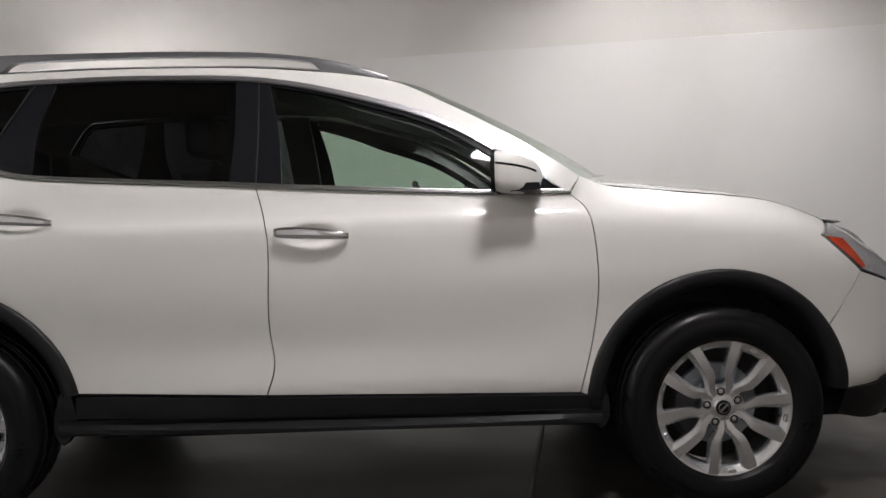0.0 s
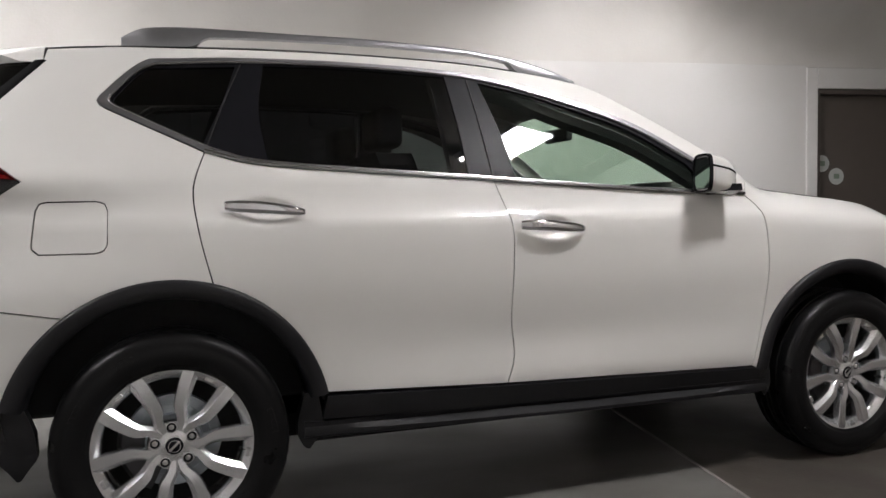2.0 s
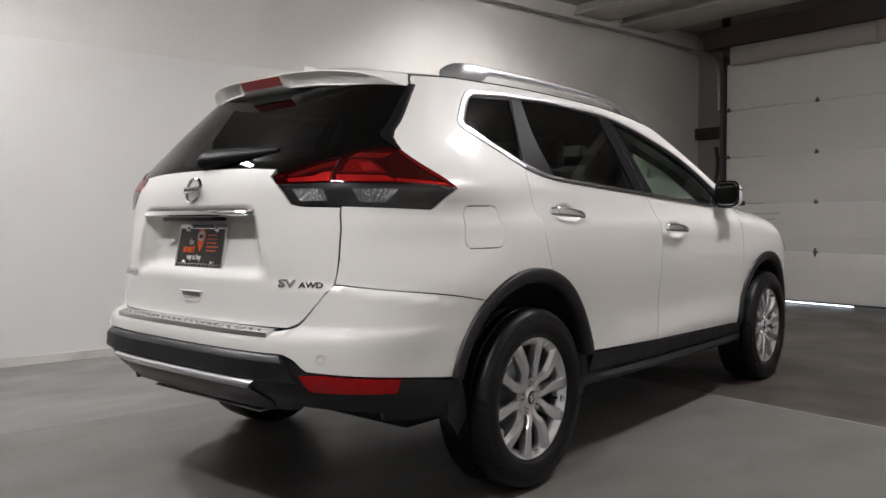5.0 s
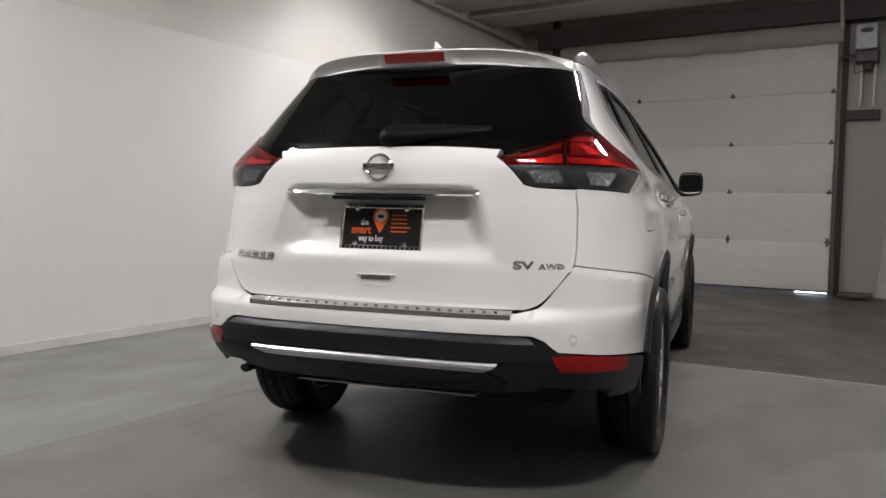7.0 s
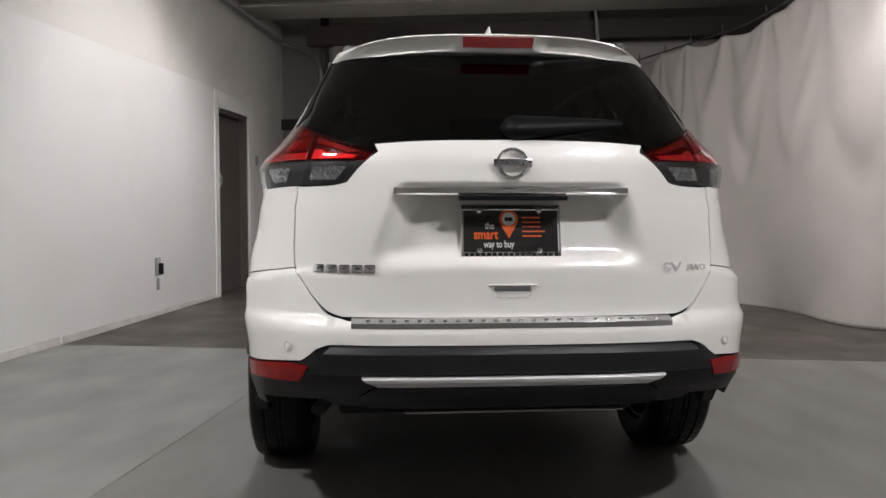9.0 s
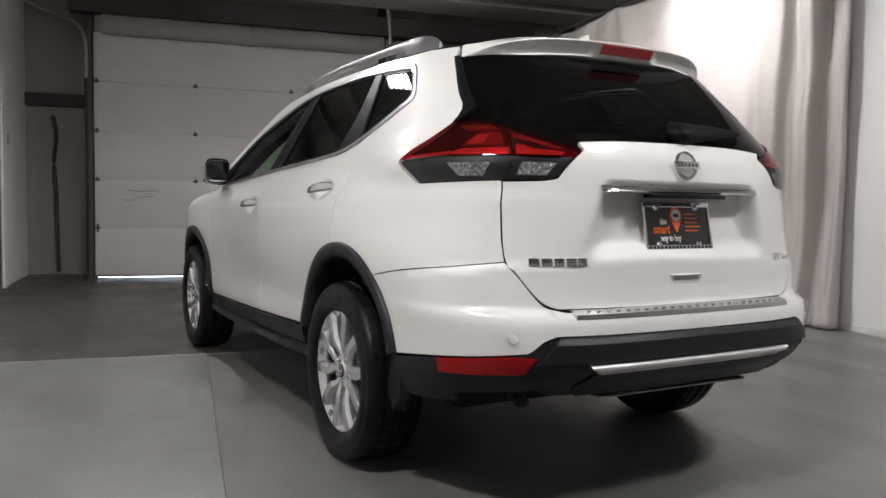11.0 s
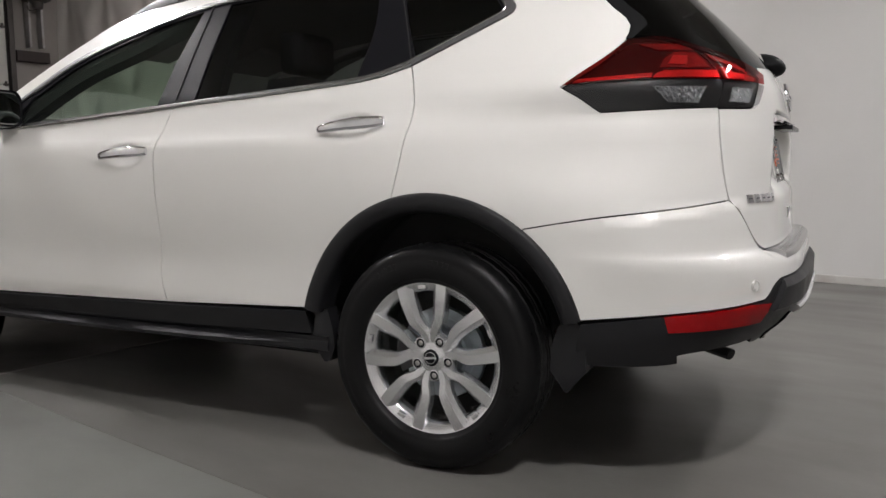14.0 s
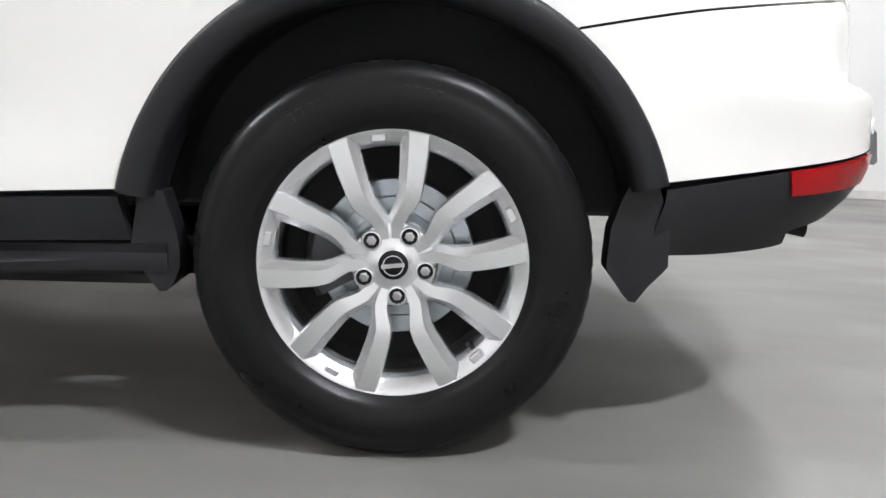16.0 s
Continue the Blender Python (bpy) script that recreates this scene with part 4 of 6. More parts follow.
bumper_bar("cladding_bar", CLADDING, ((0.530, -0.02), (0.531, 0.014), (0.537, 0.020), (0.590, 0.020), (0.604, 0.012), (0.611, 0.003), (0.611, -0.02)), lambda z: 0.548 + 0.9 * (0.611 - z), "proud black bumper bar with a bevelled edge")
bumper_bar("skid_strip", SILVER, ((0.497, -0.01), (0.498, 0.016), (0.506, 0.020), (0.519, 0.030), (0.5265, 0.030), (0.529, 0.024), (0.529, -0.01)), lambda z: 0.408 + 1.5 * (z - 0.497), "bright silver skid strip")
panel("bumper_valance", both_halves(outline([(MIDDLE, 0.494), B(0.41, 0.494)], [B(0.41, 0.494), B(0.47, 0.450), B(0.44, 0.412)], [B(0.44, 0.412), (MIDDLE, 0.408)])), TRIM_BLACK, bumper, "dark lower valance", out=0.008, deep=0.02, grid=0.04, gap=0)
for s in BOTH:
    panel("reflector", outline([L(-0.69, 0.530), B(0.69, 0.556)], [B(0.69, 0.556), B(0.616, 0.553)], [B(0.616, 0.553), B(0.644, 0.499)], [B(0.644, 0.499), L(-0.70, 0.482)], [L(-0.70, 0.482), L(-0.69, 0.530)]), RED, bumper, "red rear reflector", sides=(s,), out=0.006, deep=0.01, grid=0.02)
    (q,), (n,) = shell(np.array([B(0.683, 0.606)[0]]), np.array([0.606]), 0.001)
    ring = lathe_bm([(0.0, 0.004), (0.009, 0.004), (0.0105, 0.001), (0.0125, 0.001), (0.0135, 0.004), (0.015, 0.0035), (0.0155, 0.0)], 24, "z")
    m = Vector((n[0], s * n[1], n[2])).to_track_quat("Z", "Y").to_matrix().to_4x4()
    bmesh.ops.transform(ring, matrix=Matrix.Translation((q[0], s * q[1], q[2])) @ m, verts=ring.verts[:])
    part("parking_sensor", ring, PAINT, bumper, "round white parking sensor")

# scuff plate on the bumper's ledge
rings = []
for k in range(31):
    y = -0.49 + 0.98 * k / 30
    p = at_y(abs(y), 0.68)
    (a,), _ = shell(np.array([p]), np.array([0.690]), 0.0)
    (b,), _ = shell(np.array([p]), np.array([0.668]), 0.0)
    rings.append([(a[0] - 0.001, y, 0.690), (a[0] * 0.4 + b[0] * 0.6, y, 0.690), (b[0] - 0.003, y, 0.680), (b[0] - 0.003, y, 0.664), (b[0] + 0.02, y, 0.660), (a[0] + 0.02, y, 0.680)])
scuff = part("scuff_plate", rings_bm(rings), SCUFF, bumper, "ribbed stainless scuff plate")
for k in range(24):
    y = -0.44 + 0.88 * k / 23
    p = at_y(abs(y), 0.68)
    (b,), _ = shell(np.array([p]), np.array([0.668]), 0.0)
    part("grip_stud", box_bm(b[0] + 0.010, b[0] + 0.022, y - 0.006, y + 0.006, 0.684, 0.6906, 0.0006, 1), SCUFF, scuff)

# spoiler with its brake light, wiper, fin
ROOF_END = -0.352
(ex, ey, ez), = shell(np.array([at_x(ROOF_END, float(roof_edge(ROOF_END)))]), np.array([float(roof_edge(ROOF_END))]))[0]
lip_z = curve((0.0, 1.615), (0.55, 1.609), (0.78, 1.597), (0.90, 1.578), (1.0, 1.549))
face_z = curve((0.0, 1.563), (0.5, 1.556), (0.8, 1.547), (0.93, 1.543), (1.0, 1.545))
rings = []
for k in range(65):
    t = -1 + 2 * k / 64
    s_, side = abs(t), math.copysign(1, t)
    u = min(1, s_ / 0.90)
    down = max(0, (s_ - 0.90) / 0.10)
    front = (ROOF_END - 0.006 * down, side * (ey * u + 0.008 * down), ez + 0.060 * (1 - u ** 2.4) - (ez - 1.548) * down + 0.001)
    y, x = side * 0.566 * s_, -0.425 - 0.203 * (1 - s_ ** 3.2)
    zt, zb = float(lip_z(s_)), float(face_z(s_))
    full = 1 - s_ ** 6
    cup = 0.016 * float(ramp(0.23, 0.29, s_) * ramp(0.90, 0.80, s_))
    mid = [0.45 * f + 0.55 * g for f, g in zip(front, (x + 0.03, y, zt))]
    mid[2] += 0.010 * full
    rings.append([front, tuple(mid), (x + 0.022, y, zt + 0.002 * full), (x + 0.004, y, zt - 0.001), (x, y, zt - 0.006 * full), (x + 0.003 * full, y, zt - 0.010 * full), (x + 0.006 * full + 0.7 * cup, y, zt - 0.014 * full), (x + 0.024 * full + cup, y * 0.995, zb + 0.008 * full),
                  (x + 0.032 * full + 0.002, y * 0.99, zb), (x + 0.060 * full + 0.006, y * 0.985, zb - 0.004 * full), (0.5 * (x + ROOF_END) + 0.02, 0.97 * mid[1], zb - 0.004), (front[0] - 0.004, front[1] * 0.985, min(front[2] - 0.006, 1.56))])
spoiler = part("spoiler", rings_bm(rings), PAINT, car, "white roof spoiler over the rear window", angle=50)
part("brake_light", rings_bm([[(-0.6175 + 0.205 * abs(y / 0.566) ** 3.2 + dx, y * (1 - 0.9 * max(0, -dz)), 1.586 + dz) for dx, dz in ((-0.013, 0.016), (0.005, -0.0165), (0.04, -0.0165), (0.04, 0.016))] for y in np.linspace(-0.122, 0.122, 11)]), RED_LAMP, spoiler, "red high brake light")
rings = []
for k in range(25):
    u = k / 24
    y, z = 0.028 - 0.40 * u, 1.270 + 0.022 * u
    x = float(shell(np.array([at_y(abs(y), z)]), np.array([z]))[0][0][0])
    h = (0.036 * (1 - u) ** 0.8 + 0.010) * (min(1, u / 0.10) ** 0.5 * 0.9 + 0.1)
    d = (0.060 * (1 - u) ** 1.3 + 0.012) * (min(1, u / 0.10) ** 0.5 * 0.9 + 0.1)
    rings.append([(x - d * max(0, math.sin(a)) + 0.006 - 0.75 * h * math.cos(a) * -0.6, y, z + h * math.cos(a)) for a in [math.pi * (j / 10) for j in range(11)]])
part("rear_wiper", rings_bm(rings), WIPER, car, "black hooded rear wiper lying on the pane", angle=60)
rings = []
for k in range(9):
    s_ = k / 8
    rings.append([(-0.30 + 0.10 * c * (1 - 0.75 * s_) - 0.07 * s_, 0.024 * sn * (1 - s_ ** 1.5 * 0.9), 1.640 + 0.052 * s_) for c, sn in ((math.cos(2 * math.pi * j / 12), math.sin(2 * math.pi * j / 12)) for j in range(12))])
part("antenna_fin", rings_bm(rings), PAINT, car, "white shark-fin aerial")

# plate, emblem, badges and handle on the tailgate
plate_at = Matrix.Translation((-0.893, 0.0, 0.952)) @ pose(0, 0, 0, 0, 11.5, 0) @ pose(0, 0, 0, 90, 0, -90)   # x to the right seen from behind, y up, z out
plate = part("number_plate", box_bm(-0.150, 0.150, -0.075, 0.075, -0.004, 0.002, 0.002, 1), PLATE_BLACK, tailgate, "black dealer plate with orange and white print")
plate.matrix_basis = plate_at
bm = bmesh.new()
for x0, x1, y0, y1 in ((-0.156, 0.156, 0.064, 0.082), (-0.156, 0.156, -0.082, -0.066), (-0.156, -0.147, -0.067, 0.066), (0.147, 0.156, -0.067, 0.066)):
    box_bm(x0, x1, y0, y1, -0.006, 0.007, 0.002, 1, bm)
part("plate_frame", bm, CHROME, plate, "chrome plate frame")
for x, y in ((-0.098, 0.062), (0.090, 0.062), (-0.098, -0.062), (0.090, -0.062)):
    part("plate_screw", lathe_bm([(0.0, 0.012), (0.006, 0.011), (0.010, 0.007), (0.011, 0.002)], 14, "z"), CHROME, plate).matrix_basis = Matrix.Translation((x, y, 0))


def words(text, size, mat, parent, at, name="lettering", thick=0.0006, align="CENTER", shear=0.0, wide=1.0, label="", bold=0.0):
    c = bpy.data.curves.new(name, "FONT")
    c.body, c.size, c.extrude, c.align_x, c.shear, c.offset = text, size, thick, align, shear, bold
    tmp = bpy.data.objects.new(name, c)
    scene.collection.objects.link(tmp)
    me = bpy.data.meshes.new_from_object(tmp.evaluated_get(bpy.context.evaluated_depsgraph_get()))
    bpy.data.objects.remove(tmp)
    me.materials.clear()
    me.materials.append(mat)
    ob = new(name, me)
    ob.parent = parent
    ob.matrix_basis = at @ Matrix.Diagonal((wide, 1, 1, 1))
    return tagged(ob, label) if label else ob


words("the", 0.030, PLATE_WHITE, plate, Matrix.Translation((-0.066, 0.006, 0.0035)), wide=0.75, bold=0.0005)
words("smart", 0.042, PLATE_ORANGE, plate, Matrix.Translation((-0.078, -0.025, 0.0035)), wide=0.78, bold=0.001)
words("way to buy", 0.031, PLATE_WHITE, plate, Matrix.Translation((-0.038, -0.052, 0.0035)), wide=0.68, bold=0.0005)
drop = bmesh.new()
ring = [drop.verts.new((0.030 * math.cos(a), 0.030 * math.sin(a), 0.0)) for a in [radians(200 - 220 * j / 20) for j in range(21)]] + [drop.verts.new((0.0, -0.060, 0.0))]
drop.faces.new(ring)
part("pin_mark", drop, PLATE_ORANGE, plate, "orange map-pin mark", smooth=False).matrix_basis = Matrix.Translation((-0.006, 0.036, 0.0036))
disc_bm = bmesh.new()
bmesh.ops.create_circle(disc_bm, cap_ends=True, segments=24, radius=0.021)
part("pin_disc", disc_bm, PLATE_WHITE, plate, smooth=False).matrix_basis = Matrix.Translation((-0.006, 0.037, 0.0044))
part("pin_symbol", box_bm(-0.018, 0.006, 0.030, 0.042, 0.0044, 0.0054, 0.0004, 1), PLATE_BLACK, plate, smooth=False)
for i, w in enumerate((0.056, 0.058, 0.058, 0.072, 0.060)):
    part("print_line", box_bm(0.036, 0.036 + w, 0.0395 - 0.0145 * i, 0.0435 - 0.0145 * i, 0.002, 0.0032), PLATE_ORANGE, plate, smooth=False)
part("print_line", box_bm(-0.07, 0.07, 0.068, 0.078, 0.007, 0.0076), PLATE_BLACK, plate, smooth=False)
for k in range(17):
    part("print_line", box_bm(-0.146 + 0.0175 * k, -0.134 + 0.0175 * k, -0.0795, -0.0695, 0.007, 0.0076), PLATE_BLACK, plate, smooth=False)

emblem = lathe_bm([(0.0385, 0.0), (0.040, 0.006), (0.0445, 0.0085), (0.049, 0.006), (0.0505, 0.0)], 48, "z", closed=True)
emblem_ob = part("emblem", emblem, CHROME, tailgate, "round chrome maker's emblem")
emblem_ob.matrix_basis = Matrix.Translation((-0.922, 0.0, 1.158)) @ pose(0, 0, 0, 0, 12, 0) @ pose(0, 0, 0, 90, 0, -90)
part("emblem_bar", box_bm(-0.059, 0.059, -0.0125, 0.0125, 0.002, 0.011, 0.003, 2), CHROME, emblem_ob)
for k in range(6):
    part("emblem_inlay", box_bm(-0.048 + 0.0165 * k, -0.0355 + 0.0165 * k, -0.0055, 0.0055, 0.010, 0.0116, 0.0006, 1), IRON, emblem_ob, smooth=False)
# chrome strip over the plate
rings = []
for k in range(31):
    y = -0.362 + 0.724 * k / 30
    x = float(shell(np.array([at_y(abs(y), 1.10)]), np.array([1.10]))[0][0][0])
    c = 1 if 0 < k < 30 else 0.6
    rings.append([(x + 0.03, y, 1.064), (x - 0.012 * c, y, 1.063), (x - 0.018 * c, y, 1.068), (x - 0.013 * c, y, 1.078), (x - 0.003, y, 1.085), (x + 0.03, y, 1.084)])
part("garnish_strip", rings_bm(rings), CHROME, tailgate, "chrome strip over the plate", angle=30)
part("release_switch", box_bm(-0.955, -0.895, -0.165, 0.165, 1.046, 1.060, 0.004, 2), TRIM_BLACK, tailgate, "black release grip and plate lamp bar")
grip = bmesh.new()
fr = [grip.verts.new((-0.9425, y, z)) for y, z in ((-0.074, 0.788), (-0.047, 0.752), (0.047, 0.752), (0.074, 0.788))]
bk = [grip.verts.new((-0.918, y, z)) for y, z in ((-0.060, 0.784), (-0.040, 0.764), (0.040, 0.764), (0.060, 0.784))]
for i in range(4):
    grip.faces.new((fr[i], fr[(i + 1) % 4], bk[(i + 1) % 4], bk[i]))
grip.faces.new(bk)
part("grip_recess", grip, PAINT, tailgate, "hollow pull grip at the tailgate's foot", smooth=False)
part("grip_insert", box_bm(-0.9445, -0.930, -0.056, 0.056, 0.771, 0.7865, 0.004, 2), TRIM_GREY, tailgate, "grey insert in the pull grip")
part("grip_lip", box_bm(-0.946, -0.935, -0.076, 0.076, 0.786, 0.791, 0.002, 1), PAINT, tailgate)


def badge_at(y, z):
    (q,), (n,) = shell(np.array([at_y(y, z)]), np.array([z]), 0.002)
    right = Vector((-n[1], n[0], 0)).normalized()
    out = Vector(n)
    up = out.cross(right)
    return Matrix.Translation(q) @ Matrix((right, up, out)).transposed().to_4x4()


for k in range(5):
    y = 0.590 - 0.039 * k
    glyph = box_bm(-0.0165, 0.0165, -0.012, 0.012, 0.0, 0.004, 0.0025, 2)
    bar = part("badge_bar", glyph, CHROME, tailgate, "chrome model badge bar" if k == 0 else "")
    bar.matrix_basis = badge_at(y, 0.838)
    slot = box_bm(-0.006, 0.009, -0.0022, 0.0022, 0.0042, 0.0050)
    part("badge_slot", slot, IRON, bar, smooth=False)
words("SV", 0.036, CHROME, tailgate, badge_at(-0.512, 0.838) @ Matrix.Translation((0, -0.012, 0)), "badge_letters", 0.002, wide=1.75, label="chrome trim badge letters", bold=0.0012)
words("AWD", 0.026, CHROME, tailgate, badge_at(-0.600, 0.838) @ Matrix.Translation((0, -0.012, 0)), "badge_letters", 0.002, wide=1.35, label="chrome trim badge letters", bold=0.001)

# roof, windscreen, bonnet
def cross_sheet(stations, bow, n=24, thick=0.0):
    """A crowned sheet between left-hand edge points and their mirror images: bow gives the rise and push at the middle."""
    rings = []
    for i, (x, y, z) in enumerate(stations):
        dx, dz = bow(i / (len(stations) - 1))
        rings.append([(x + dx * (1 - (2 * k / n - 1) ** 2), y * (2 * k / n - 1), z + dz * (1 - abs(2 * k / n - 1) ** 2.4)) for k in range(n + 1)])
    return rings_bm(rings, closed_ring=False)


def edge_point(x, z, out=0.0):
    (q,), _ = shell(np.array([at_x(x, z)]), np.array([z]), out)
    return (q[0], q[1], q[2])


roof = part("roof", cross_sheet([edge_point(x, float(roof_edge(x)), 0.0) for x in np.linspace(-0.3515, 1.50, 40)], lambda t: (0.0, 0.060 + 0.006 * math.sin(math.pi * t))), PAINT, car, "white roof panel", angle=60)
part("headlining", cross_sheet([edge_point(x, float(roof_edge(x)) - 0.03, -0.03) for x in np.linspace(-0.34, 1.70, 22)], lambda t: (0.0, 0.045)), LINING, car, "grey cloth headlining")
windscreen = part("windscreen", cross_sheet([edge_point(x, float(roof_edge(x)) - 0.002, -0.012) for x in np.linspace(1.50, 2.27, 24)], lambda t: (0.06 + 0.14 * t, 0.052 - 0.025 * t)), FRONT_GLASS, car, "green tinted windscreen")
windscreen.visible_shadow = False
hood_st = [edge_point(x, float(HOODLINE(x)) - 0.002) for x in np.linspace(2.28, 3.12, 24)]
p0, z0 = at_x(3.12, 0.993), 0.993
for k in range(1, 15):
    (q,), _ = shell(np.array([p0 + (NOSE_MIDDLE + 0.004 - p0) * k / 14]), np.array([z0 - 0.055 * k / 14]))
    hood_st.append((q[0], max(0.01, q[1]), q[2]))
part("bonnet", cross_sheet(hood_st, lambda t: (0.0, 0.045 * (1 - t ** 3))), PAINT, car, "white bonnet", angle=60)
part("cowl", cross_sheet([edge_point(x, 1.10, -0.02) for x in (2.16, 2.30, 2.42, 2.50)], lambda t: (0.12, 0.02)), TRIM_BLACK, car, "black scuttle below the windscreen")

def nose_halves(half):
    other = half[::-1].copy()
    other[:, 0] = 2 * NOSE_MIDDLE - other[:, 0]
    pts = np.vstack([half, other])
    return pts[[i for i in range(len(pts)) if np.linalg.norm(pts[i] - pts[i - 1]) > 0.002]]


N = NOSE_MIDDLE
panel("front_bumper", nose_halves(outline([(N, 0.60), L(3.50, 0.62), L(3.40, 0.738)], [L(3.40, 0.738), L(3.20, 0.806)], [L(3.20, 0.806), on_arch(FC, FR, 32)], arc(*FC, FR, 32, 3), [on_arch(FC, FR, 3), L(3.27, 0.412), L(3.40, 0.44), (N, 0.44)])), PAINT, car, "white painted front bumper", gap=-0.0018, grid=0.04)
panel("front_cladding", nose_halves(outline([(N, 0.435), L(3.40, 0.435), L(3.27, 0.408), on_arch(FC, FR, 3)], [on_arch(FC, FR, 3), L(3.12, 0.30)], [L(3.12, 0.30), L(3.35, 0.26), (N, 0.25)])), CLADDING, car, "black plastic front bumper skirt", grid=0.05, out=0.006)
panel("grille", nose_halves(outline([(N, 0.93), L(3.43, 0.89)], [L(3.43, 0.89), L(3.405, 0.742)], [L(3.405, 0.742), L(3.50, 0.625), (N, 0.605)])), TRIM_BLACK, car, "black front grille", grid=0.05, out=-0.012)
for s in BOTH:
    head = panel("headlight", outline([L(3.065, 0.938), L(3.135, 0.980)], [L(3.135, 0.980), L(3.30, 0.945), L(3.425, 0.885)], [L(3.425, 0.885), L(3.40, 0.745)], [L(3.40, 0.745), L(3.205, 0.815)], [L(3.205, 0.815), L(3.065, 0.938)]), CLEAR_LENS, car, "swept-back clear headlight", sides=(s,), out=0.003, grid=0.03)
    panel("side_marker", outline([L(3.068, 0.936), L(3.150, 0.922)], [L(3.150, 0.922), L(3.222, 0.822)], [L(3.222, 0.822), L(3.203, 0.818)], [L(3.203, 0.818), L(3.068, 0.936)]), ORANGE, head, "dark orange side marker", sides=(s,), out=0.006, deep=0.004, grid=0.02)

# roof rails
for s in BOTH:
    top = curve((-0.125, 1.650), (-0.10, 1.666), (-0.055, 1.683), (0.147, 1.694), (0.60, 1.694), (1.0, 1.683), (1.284, 1.652), (1.45, 1.612), (1.56, 1.572))
    low = curve((-0.125, 1.620), (0.10, 1.628), (0.155, 1.662), (0.60, 1.671), (1.0, 1.663), (1.270, 1.634), (1.315, 1.596), (1.56, 1.560))
    rings = []
    for x in np.r_[np.linspace(-0.125, 0.2, 16), np.linspace(0.24, 1.22, 22), np.linspace(1.25, 1.56, 15)]:
        y = float(half_width(x, roof_edge(x))) * 0.985 - 0.018 - 0.02 * float(ramp(0.0, -0.15, x))
        a, b, w = float(top(x)), float(low(x)), 0.017 * (0.45 + 0.55 * float(ramp(-0.115, -0.02, x)) * float(ramp(1.57, 1.45, x)))
        rings.append([(x, s * (y - w), b), (x, s * (y + w), b), (x, s * (y + w), a - 0.010), (x, s * (y + 0.5 * w), a), (x, s * (y - 0.5 * w), a), (x, s * (y - w), a - 0.010)])
    part("roof_rail", rings_bm(rings), RAIL, car, "silver raised roof rail", angle=45)
    rings = []
    for x in np.linspace(-0.34, 1.48, 40):
        q = edge_point(x, float(roof_edge(x)), 0.0)
        rings.append([(q[0], s * (q[1] - 0.022), q[2] + 0.0055), (q[0], s * (q[1] - 0.014), q[2] + 0.0045), (q[0], s * (q[1] - 0.014), q[2] + 0.001), (q[0], s * (q[1] - 0.022), q[2] + 0.002)])
    part("roof_moulding", rings_bm(rings), SEAL, roof, "black roof joint strip")

